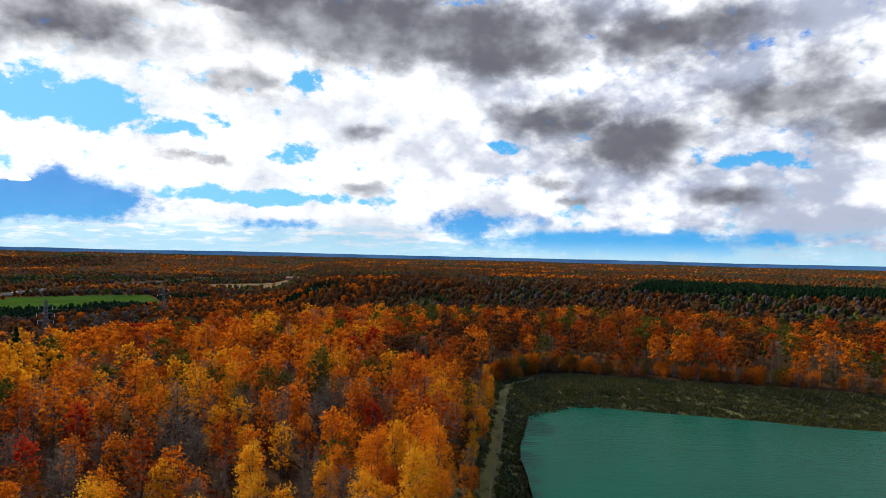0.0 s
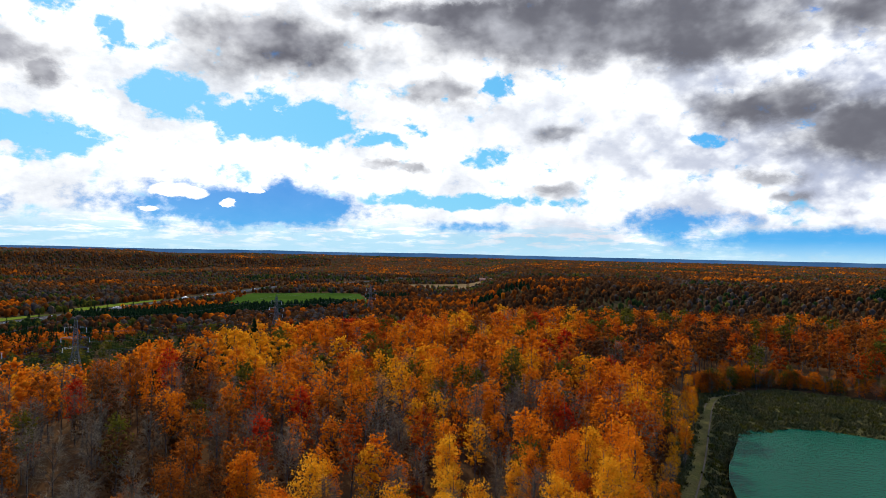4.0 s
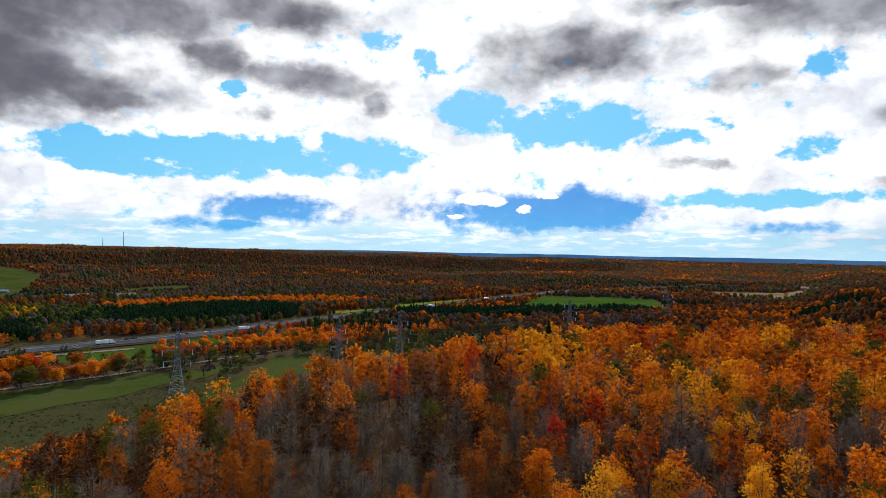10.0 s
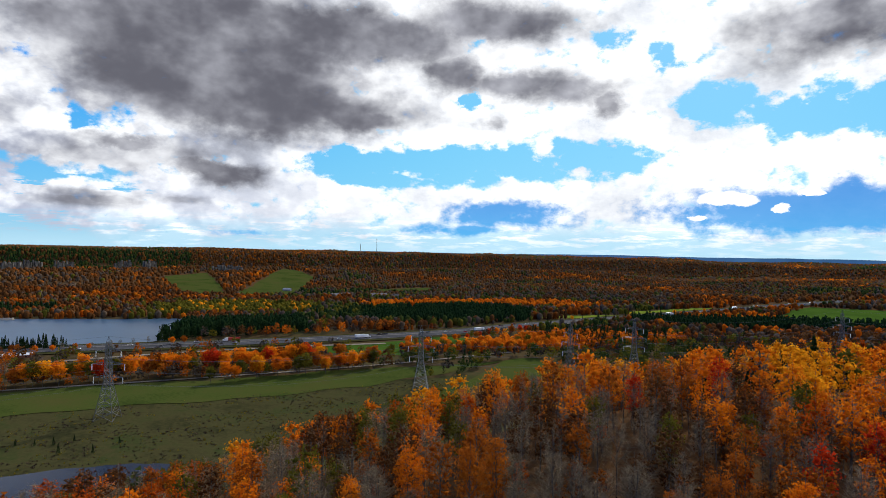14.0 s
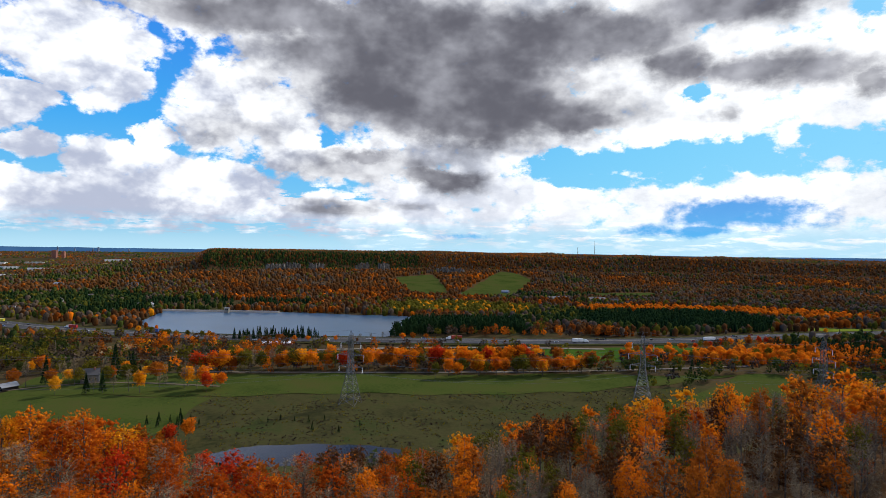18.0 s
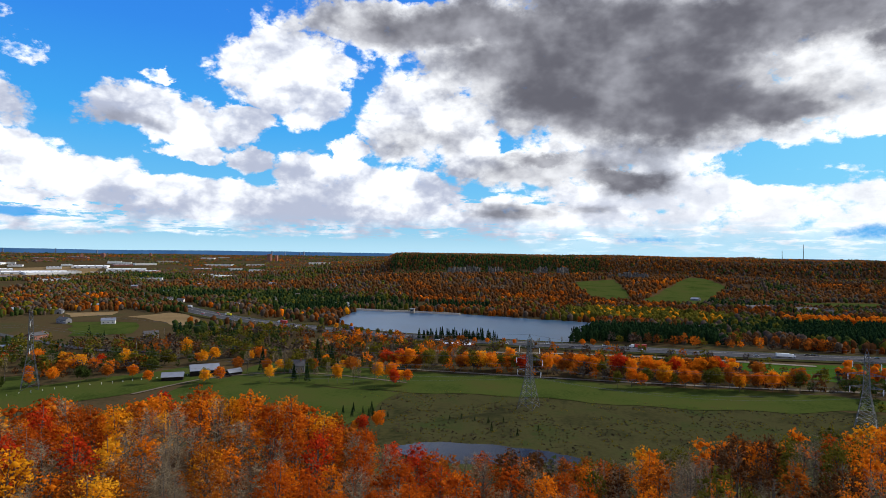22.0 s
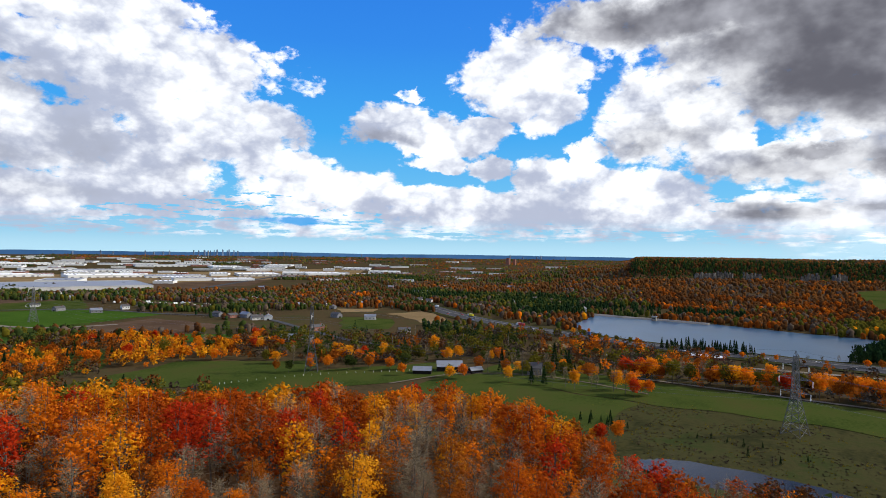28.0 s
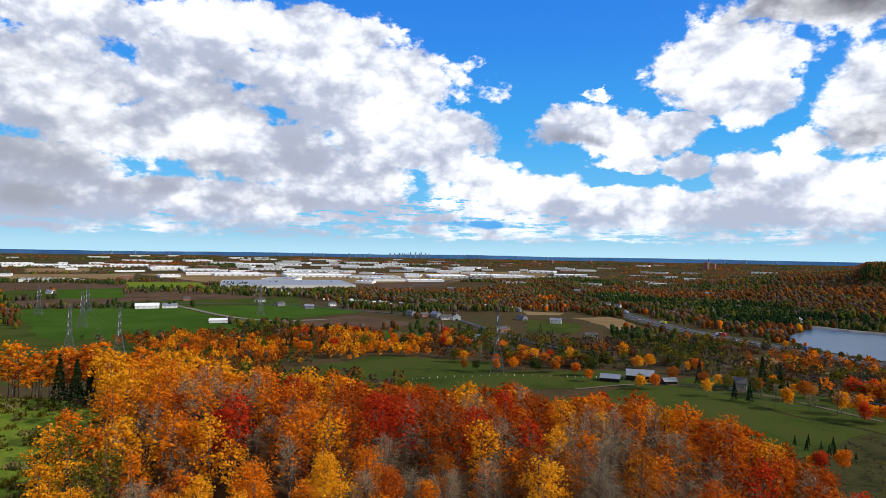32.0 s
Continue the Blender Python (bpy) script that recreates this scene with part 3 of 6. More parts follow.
sheet("quarry_pond_water", QUARRY_POND, 49.6, M_QUARRY_WATER, "opaque green quarry pond with fine wind ripples", "water", 0.7)
sheet("lake_water", LAKE, 0.6, M_LAKE_WATER, "wide grey-blue reservoir lake below the cliff", "water", 3)
sheet("hollow_pond_water", HILL_POND, 1.2, M_DARK_WATER, "small dark pond in the rough meadow", "water", 1)
ribbon("highway_road", HIGHWAY, 34, M_ASPHALT, "wide grey divided highway through the valley", off=1.2)
HAY, GREEN = "mown green hay field below the wooded hill", "level green crop field in the valley"
FIELDS = [
    ("valley_pasture", [(60, -520), (-250, -490), (-560, -1180), (60, -1180)], M_GRASS, "wide green pasture of the farmed valley"),
    ("valley_pasture", [(60, -1181), (-560, -1181), (-700, -1900), (60, -1900)], M_SOIL, "wide brown stubble land of the farmed valley"),
    ("hay_field", [(-398, -255), (-405, 120), (-462, 265), (-470, -255)], M_GRASS, HAY),
    ("hay_field", [(-285, -262), (-292, -118), (-398, -118), (-398, -262)], M_GRASS, HAY),
    ("hay_field", [(-345, 130), (-345, 300), (-462, 300), (-462, 265)], M_GRASS, HAY),
    ("hay_field", [(-568, 79), (-612, 274), (-562, 322), (-517, 199)], M_LUSH, GREEN),
    ("sports_field", [(-620, 780), (-440, 985), (-560, 1190), (-760, 1080)], M_LUSH, "bright green level field beside the highway"),
    ("stubble_field", [(-656, 1599), (-434, 1779), (-378, 1502), (-539, 1449)], M_STRAW, "tan stubble field beyond the highway"),
    ("green_field", [(-721, 1498), (-645, 1536), (-586, 1412), (-633, 1344)], M_GRASS, GREEN),
    ("green_field", [(-66, -1112), (-290, -1024), (-268, -666), (-71, -723)], M_LUSH, GREEN),
    ("ploughed_field", [(-69, -1273), (-233, -1261), (-202, -1116), (-64, -1134)], M_SOIL, "bare brown ploughed field strip"),
    ("green_field", [(-164, -1581), (-307, -1588), (-253, -1283), (-147, -1289)], M_LUSH, GREEN),
    ("olive_field", [(-74, -1578), (-160, -1578), (-145, -1300), (-69, -1313)], M_GRASS, "dull olive pasture strip"),
    ("bright_field", [(-366, -1874), (-534, -1780), (-485, -1465), (-323, -1606)], M_LAWN, "sunlit bright green field"),
    ("stubble_field", [(-113, -2455), (-516, -2455), (-392, -1932), (-94, -2033)], M_STRAW, "tan stubble field at the edge of town"),
    ("stubble_field", [(-218, -2953), (-443, -2932), (-395, -2616), (-193, -2608)], M_STRAW, "tan stubble field at the edge of town"),
    ("green_field", [(-295, -1018), (-453, -1023), (-509, -830), (-300, -785)], M_LUSH, GREEN),
    ("ploughed_field", [(-325, -770), (-470, -790), (-480, -640), (-346, -644)], M_SOIL, "bare brown ploughed field"),
    ("green_field", [(-348, -629), (-412, -623), (-453, -538), (-380, -518)], M_LUSH, GREEN),
    ("pasture_field", [(-184, -454), (-306, -470), (-374, -386), (-296, -325)], M_GRASS, "olive green pasture behind the wood"),
    ("lawn_field", [(-265, -400), (-440, -305), (-398, -258), (-240, -340)], M_GRASS, "short green paddock with pale fence posts"),
    ("stubble_field", [(-725, -593), (-792, -582), (-719, -470), (-660, -471)], M_STRAW, "tan stubble field beside the highway"),
    ("stubble_field", [(-735, -707), (-777, -661), (-741, -631), (-697, -665)], M_STRAW, "tan stubble field beside the highway"),
    ("green_field", [(-652, -628), (-669, -541), (-585, -477), (-544, -523)], M_GRASS, GREEN),
    ("sandy_field", [(-545, -267), (-610, -271), (-599, -241), (-538, -249)], M_STRAW, "bare sandy slope beside the highway"),
    ("ski_slope", [(-1656, -15), (-1806, 99), (-1215, 107), (-1255, 24)], M_GRASS, "mown green ski slope on the escarpment"),
    ("ski_slope", [(-1986, 336), (-1681, 369), (-1200, 220), (-1214, 101)], M_GRASS, "mown green ski slope on the escarpment"),
    ("ski_slope", [(-1340, 400), (-1440, 600), (-1250, 560), (-1225, 420)], M_GRASS, "mown green ski slope on the escarpment"),
    ("golf_lawn", [(-774, 498), (-742, 633), (-704, 611), (-746, 484)], M_LAWN, "sunlit bright green lawn with small spruces"),
    ("golf_lawn", [(-786, 670), (-803, 884), (-756, 839), (-738, 653)], M_LAWN, "sunlit bright green lawn with small spruces"),
    ("building_ground", [(-601, -1573), (-1400, -1652), (-1050, -1330), (-565, -1330)], M_SOIL, "bare brown ground round the highway junction"),
    ("industrial_yard", [(-507, -2411), (-2354, -2068), (-1697, -1560), (-575, -1600)], M_STRAW, "pale yards between the warehouses"),
    ("far_stubble", [(-2319, -1115), (-2500, -969), (-2251, -872), (-2125, -1003)], M_STRAW, "far tan stubble field"),
    ("car_park", [(-1120, 225), (-1090, 400), (-1060, 395), (-1085, 225)], M_GRAVEL, "pale gravel car park below the ski slopes"),
    ("creek_bed", [(-838, 90), (-930, 250), (-918, 258), (-824, 100)], M_GRAVEL, "pale dry creek bed beside the pines"),
    ("beach_ground", [(-917, -177), (-894, -123), (-856, -122), (-870, -168)], M_GRAVEL, "pale sandy beach at the lake"),
    ("caravan_ground", [(-611, -1118), (-657, -897), (-608, -829), (-542, -942)], M_GRASS, "grass lot with parked trailers"),
]
for k, (name, corners, mat, label) in enumerate(FIELDS):
    patch(name, corners, mat, label, off=0.12 if name == "valley_pasture" else 0.25 + 0.012 * (k % 5))
ribbon("service_road", [(-565, -200), (-574, -89), (-588, -4), (-592, 104), (-585, 200)], 7, M_GRAVEL, "pale gravel service road along the highway", off=0.6)
ribbon("farm_road", [(-283, -1128), (-290, -1028), (-301, -870), (-332, -786), (-400, -760)], 9, M_GRAVEL, "pale farm road between fields", off=0.6)
ribbon("country_road", [(-250, -1130), (-452, -998), (-506, -842), (-560, -700), (-520, -560), (-480, -430), (-500, -330)], 9, M_ASPHALT, "grey country road between fields", off=0.6)
ribbon("farm_lane", [(-343, -280), (-400, -262), (-430, -225), (-437, -185), (-425, -120)], 2.8, M_TRACK, "narrow pale lane by the barn", off=0.5)
ribbon("field_track", [(-474, -150), (-472, -20), (-474, 80), (-480, 170), (-500, 300)], 4, M_GRAVEL, "pale track along the row of trees", off=0.5)
ribbon("junction_road", [(-1700, -1900), (-1150, -1500), (-900, -1330), (-700, -1250), (-560, -1240)], 22, M_ASPHALT, "wide grey road to the highway junction", off=0.7)
ribbon("highway_verge", HIGHWAY, 52, M_MEADOW, "rough brown verge of the highway", off=0.9)
for side in (-1, 1):
    ribbon("hill_track_rut", [(7, 60), (8.5, 112), (14, 150), (20, 192), (24, 205), (32, 214), (60, 216)], 0.34, M_TRACK, "worn pale rut of the two-rut track above the pond", "track", off=0.06, shift=side * 1.0)
CLEAR = [[p for p in f[1]] for f in FIELDS if f[0] != "valley_pasture"] + [[(-150, -60), (-420, -60), (-430, -262), (-300, -345), (-215, -330), (-190, -200)], [(-300, -1950), (-2500, -1600), (-2600, -2300), (-1500, -3000), (-500, -2700)], [(-240, -130), (-240, 200), (-420, 200), (-420, -130)], [(-350, -300), (-350, -180), (-460, -180), (-470, -300)], [(-830, -150), (-900, -140), (-900, -260), (-830, -260)]]

# ---------------------------------------------------------------- trees


def tube(p0, p1, r0, r1, sides=5):
    """Verts and triangles of a tapered limb."""
    p0, p1 = np.array(p0, float), np.array(p1, float)
    d = p1 - p0
    d /= np.linalg.norm(d) + 1e-9
    u = np.cross(d, (0.3, 0.9, 0.1))
    u /= np.linalg.norm(u)
    w = np.cross(d, u)
    a = np.arange(sides) * 2 * np.pi / sides
    ring = np.cos(a)[:, None] * u + np.sin(a)[:, None] * w
    V = np.concatenate([p0 + ring * r0, p1 + ring * r1])
    i = np.arange(sides)
    k = (i + 1) % sides
    return V, np.concatenate([np.stack([i, k, sides + k], -1), np.stack([i, sides + k, sides + i], -1)])


def join(bits):
    V, F, at = [], [], 0
    for v, f in bits:
        V.append(v)
        F.append(f + at)
        at += len(v)
    return np.concatenate(V), np.concatenate(F)


def blades(points, size, rng, flat=0.5):
    """A small leaf triangle at every point."""
    n = len(points)
    a = rng.normal(size=(n, 3))
    a /= np.linalg.norm(a, axis=1)[:, None]
    b = np.cross(a, rng.normal(size=(n, 3)))
    b /= np.linalg.norm(b, axis=1)[:, None]
    s = size * rng.uniform(0.6, 1.4, (n, 1))
    V = np.stack([points - a * s * 0.6, points + a * s * 0.5 + b * s * flat, points + a * s * 0.5 - b * s * flat], 1).reshape(-1, 3)
    return V, np.arange(3 * n).reshape(-1, 3)


def broadleaf(rng, tall, wide, leaves, size, lobes=11, base=0.42, fine=True, core=0.0):
    """Trunk, limbs and a ragged crown of boughs. Returns (wood, crown) arrays."""
    bits, P = [], np.array([0.0, 0.0, -0.5])
    path = [P]
    for k in range(5):
        P = P + np.array([rng.normal(0, 0.12), rng.normal(0, 0.12), tall * 0.19])
        path.append(P)
    rad = np.linspace(0.20, 0.05, 6) * tall / 18
    if fine:
        bits += [tube(path[k], path[k + 1], rad[k], rad[k + 1], 5) for k in range(5)]
    else:
        bits += [tube(path[0], path[3], rad[0], rad[3], 3), tube(path[3], path[5], rad[3], rad[5], 3)]
    tops, pts = [], []
    mid_z, half_z = tall * (base + 1.0) / 2, tall * (1.0 - base) / 2
    for k in range(lobes):
        # boughs set round an egg-shaped crown, fuller above
        up = 1 - 1.75 * (k + 0.5) / lobes
        a = k * 2.4 + rng.uniform(-0.4, 0.4)
        ring = math.sqrt(max(0.05, 1 - up * up)) * (1.0 if up > -0.3 else 0.8)
        out = wide * ring * rng.uniform(0.42, 0.76)
        c = np.array([math.cos(a) * out, math.sin(a) * out, mid_z + half_z * up * rng.uniform(0.70, 0.84)])
        root = np.array([path[3][0] * 0.6, path[3][1] * 0.6, max(tall * 0.25, c[2] - tall * 0.16)])
        mid = root * 0.5 + c * 0.5 + np.array([0, 0, 0.4])
        if fine:
            bits += [tube(root, mid, 0.07 * tall / 18, 0.045, 3), tube(mid, c, 0.045, 0.015, 3)]
        else:
            bits.append(tube(root, c, 0.07, 0.02, 3))
        tops.append(c)
        R = wide * rng.uniform(0.36, 0.52)
        n = int(leaves / lobes * (1.15 if up > 0 else 0.75))
        q = rng.normal(size=(n, 3))
        q /= np.linalg.norm(q, axis=1)[:, None]
        q *= (rng.uniform(0.12, 1, (n, 1)) ** 0.45) * R * np.array([1, 1, 0.85])
        q += rng.normal(size=(7, 3))[rng.integers(0, 7, n)] * R * 0.22
        pts.append(c + q)
    tip = np.array([path[-1][0], path[-1][1], tall * 0.97])
    bits.append(tube(path[-1], tip, rad[-1], 0.02, 3))
    wood = join(bits)
    crown = blades(np.concatenate(pts), size, rng)
    if core:
        # dense middles of the boughs
        ends = np.array([(1, 0, 0), (0, 1, 0), (-1, 0, 0), (0, -1, 0), (0, 0, 0.8), (0, 0, -0.6)], float)
        tri = np.array([(0, 1, 4), (1, 2, 4), (2, 3, 4), (3, 0, 4), (1, 0, 5), (2, 1, 5), (3, 2, 5), (0, 3, 5)])
        crown = join([crown] + [(c + ends * wide * core * rng.uniform(0.6, 1.2, (6, 1)) + rng.normal(0, 0.1, (6, 3)), tri) for c in tops])
    return wood, crown, tops


def bare_tree(rng, tall, wide, twigs, thick=0.05, fine=True):
    """A leafless tree: trunk, limbs and many fine upward twigs."""
    wood, _, tops = broadleaf(rng, tall, wide, 11, 0.01, 12 if fine else 9, base=0.38, fine=fine)
    n = twigs
    c = np.array(tops)[rng.integers(0, len(tops), n)]
    start = c * rng.uniform(0.55, 1.05, (n, 1)) * np.array([1, 1, 0.1]) + np.array([0, 0, 1.0]) * (c[:, 2:3] * rng.uniform(0.78, 1.0, (n, 1)) * 0.97 + 0.0)
    start[:, 2] = np.clip(c[:, 2] + rng.normal(0, tall * 0.06, n), tall * 0.3, tall * 0.97)
    d = np.stack([rng.normal(0, 0.75, n) + c[:, 0] / wide * 0.8, rng.normal(0, 0.75, n) + c[:, 1] / wide * 0.8, rng.uniform(0.2, 0.9, n)], -1)
    L = rng.uniform(0.6, 1.7, (n, 1)) * tall / 18
    side = np.cross(d, rng.normal(size=(n, 3)))
    side /= np.linalg.norm(side, axis=1)[:, None]
    V = np.stack([start - side * thick, start + side * thick, start + d * L], 1).reshape(-1, 3)
    return wood, (V, np.arange(3 * n).reshape(-1, 3))


def conifer(rng, tall, wide, needles, size):
    wood = join([tube((0, 0, -0.5), (0, 0, tall * 0.5), 0.2, 0.12, 5), tube((0, 0, tall * 0.5), (0, 0, tall), 0.12, 0.02, 4)])
    h = rng.uniform(0.08, 1.0, needles) ** 0.8
    tier = np.round(h * 13) / 13 + rng.normal(0, 0.012, needles)
    out = wide * (1.02 - np.clip(tier, 0, 1)) * rng.uniform(0.35, 1.0, needles) ** 0.6
    arm = rng.integers(0, 9, needles) * 0.7 + np.round(h * 13) * 1.3 + rng.normal(0, 0.16, needles)
    pts = np.stack([np.cos(arm) * out, np.sin(arm) * out, tall * tier - out * 0.22], -1)
    return wood, blades(pts, size, rng, 0.35)


def clump(rng, tall, wide, n, size):
    """A tree seen far off: short trunk and a ragged crown of few large sprays."""
    q = rng.normal(size=(n, 3))
    q /= np.linalg.norm(q, axis=1)[:, None]
    q *= rng.uniform(0.5, 1, (n, 1)) * np.array([wide, wide, tall * 0.42])
    q[:, 2] = tall * 0.56 + q[:, 2] * np.where(q[:, 2] > 0, 1.0, 0.9)
    return blades(q, size, rng, 0.6)


def mound(rng, tall, wide, sides, waist, sprays=0, size=1.0):
    """A crown seen from far off: an uneven mound, with loose sprays over it."""
    a = (np.arange(sides) + rng.uniform(-0.3, 0.3, sides)) * 2 * np.pi / sides
    ring = np.stack([np.cos(a), np.sin(a)], -1)
    low = np.c_[ring * wide * 0.8 * rng.uniform(0.7, 1.2, (sides, 1)), tall * rng.uniform(0.0, 0.22, sides)]
    i = np.arange(sides)
    k = (i + 1) % sides
    if waist:
        turn = np.array([[math.cos(0.4), -math.sin(0.4)], [math.sin(0.4), math.cos(0.4)]])
        mid = np.c_[ring @ turn * wide * waist * rng.uniform(0.7, 1.2, (sides, 1)), tall * rng.uniform(0.6, 0.85, sides)]
        V = np.concatenate([low, mid, [[rng.normal(0, 0.1) * wide, rng.normal(0, 0.1) * wide, tall]]])
        F = np.concatenate([np.stack([i, k, sides + k], -1), np.stack([i, sides + k, sides + i], -1), np.stack([sides + i, sides + k, np.full(sides, 2 * sides)], -1)])
    else:
        V = np.concatenate([low, [[0, 0, tall]]])
        F = np.stack([i, k, np.full(sides, sides)], -1)
    if sprays:
        q = rng.normal(size=(sprays, 3))
        q /= np.linalg.norm(q, axis=1)[:, None]
        q = np.abs(q) * np.array([1, 1, 1]) * np.sign(np.c_[q[:, :2], np.ones(sprays)]) * np.array([wide * 0.95, wide * 0.95, tall * 0.85])
        return join([(V, F), blades(q + (0, 0, tall * 0.12), size, rng, 0.6)])
    return V, F


def scatter(name, mats, kinds, places, label, category="woods"):
    """Joins many small trees into one mesh. kinds: list of (verts, tris, material); places: (kind, x, y, z, scale, turn[, stretch in height])."""
    V, F, I, at = [], [], [], 0
    places = np.asarray(places, float)
    for k, (verts, tris, mi) in enumerate(kinds):
        sel = places[places[:, 0] == k]
        if not len(sel):
            continue
        c, s = np.cos(sel[:, 5])[:, None], np.sin(sel[:, 5])[:, None]
        sc = sel[:, 4][:, None]
        X = (verts[:, 0] * c - verts[:, 1] * s) * sc + sel[:, 1:2]
        Y = (verts[:, 0] * s + verts[:, 1] * c) * sc + sel[:, 2:3]
        Z = verts[:, 2] * sc * (sel[:, 6:7] if sel.shape[1] > 6 else 1.0) + sel[:, 3:4]
        V.append(np.stack([X, Y, Z], -1).reshape(-1, 3))
        F.append((tris[None] + (np.arange(len(sel)) * len(verts))[:, None, None] + at).reshape(-1, 3))
        I.append(np.tile(np.broadcast_to(mi, len(tris)), len(sel)))
        at += len(sel) * len(verts)
    if not V:
        return None
    return tagged(new(name, mesh_from(name, np.concatenate(V), np.concatenate(F), mats, np.concatenate(I))), label, category, kind="stuff")


def wood_edge(yaw):
    return np.interp(yaw, [-60, -36, -10, 10, 27, 35, 45, 52, 58, 64, 74, 86, 91, 94, 98, 103, 106, 110, 114, 118, 125, 146, 157, 170, 185],
                     [420, 420, 400, 380, 320, 275, 240, 228, 222, 232, 205, 185, 166, 143, 139, 150, 168, 190, 212, 228, 232, 214, 228, 275, 290])


def hill_sites(spacing, rmin, rmax, rng):
    n = int((2 * rmax / spacing) ** 2)
    x, y = rng.uniform(-rmax, rmax, n), rng.uniform(-rmax, rmax, n)
    r, yaw = np.hypot(x, y), np.degrees(np.arctan2(-x, y))
    yaw = np.where(yaw < -90, yaw + 360, yaw)
    ok = (r > rmin) & (r < np.minimum(rmax, wood_edge(yaw) + rng.normal(0, 5, n))) & (yaw > -48) & (yaw < 188)
    ok &= ~inside(x, y, POND_CLEARING) & ~inside(x, y, HOUSE_LAWN)
    x, y = x[ok], y[ok]
    keep, cells = [], {}
    for i in range(len(x)):
        key = (int(x[i] // spacing), int(y[i] // spacing))
        close = False
        for dx in (-1, 0, 1):
            for dy in (-1, 0, 1):
                for j in cells.get((key[0] + dx, key[1] + dy), ()):
                    if (x[i] - x[j]) ** 2 + (y[i] - y[j]) ** 2 < (0.72 * spacing) ** 2:
                        close = True
        if not close:
            keep.append(i)
            cells.setdefault(key, []).append(i)
    return x[keep], y[keep]


def kind_at(x, y, rng):
    """Which sort of tree stands there: its colour, or bare. Darker and brighter sorts also stand in for cloud shade and
    sun.
    """
    yaw = math.degrees(math.atan2(-x, y)) % 360
    yaw = yaw - 360 if yaw > 270 else yaw
    r = math.hypot(x, y)
    barep = np.interp(yaw, [-40, 0, 20, 35, 45, 60, 75, 95, 115, 140, 155, 180], [0.15, 0.30, 0.38, 0.48, 0.56, 0.62, 0.62, 0.56, 0.50, 0.44, 0.24, 0.14])
    if r > 150:
        barep *= 0.45
    patchy = noise.noise((x * 0.02, y * 0.02, 3.1))
    if rng.random() < barep * (1.0 if 44 < yaw < 84 else 0.85) + 0.35 * patchy:
        return "bare"
    lean = noise.noise((x * 0.03, y * 0.03, 9.7)) + rng.normal(0, 0.28)
    if 98 < yaw < 151:
        if r < 88 and yaw > 118:
            return "ember" if lean > 0.40 else "orange" if lean > -0.25 else "gold" if lean > -0.6 else "rust"
        return "red" if lean > 0.52 else "ember" if lean > 0.06 else "rust" if lean > -0.08 else "orange" if lean > -0.46 else "gold" if lean > -0.66 else "rust"
    if yaw >= 151:
        return "red" if lean > 0.74 else "ember" if lean > 0.52 else "orange" if lean > 0.0 else "gold" if lean > -0.62 else "olive"
    if yaw < 5 and r > 180:
        return "oak" if lean > 0.22 else "rust" if lean > -0.05 else "ember" if lean > -0.25 else "orange" if lean > -0.42 else "olive"
    if yaw < -4:
        return "orange" if lean > 0.20 else "rust" if lean > 0.02 else "olive"
    if 34 < yaw < 66 and r > 165:
        return "red" if lean > 0.70 else "orange" if lean > -0.05 else "gold"
    if yaw > 36 and r < 170:
        return "red" if lean > 0.62 else "rust" if lean > 0.04 else "oak" if lean > -0.16 else "orange" if lean > -0.42 else "ember" if lean > -0.52 else "olive"
    return "red" if lean > 0.70 else "rust" if lean > 0.38 else "ember" if lean > 0.24 else "orange" if lean > -0.28 else "gold" if lean > -0.56 else "olive"


def girth(x, y):
    """Stretch of crown width and of height: slender trees in the dense south wood, spreading ones to the north."""
    yaw = math.degrees(math.atan2(-x, y)) % 360
    yaw = yaw - 360 if yaw > 270 else yaw
    return float(np.interp(yaw, [78, 98], [1.0, 1.18])), float(np.interp(yaw, [78, 98], [1.0, 0.98]))


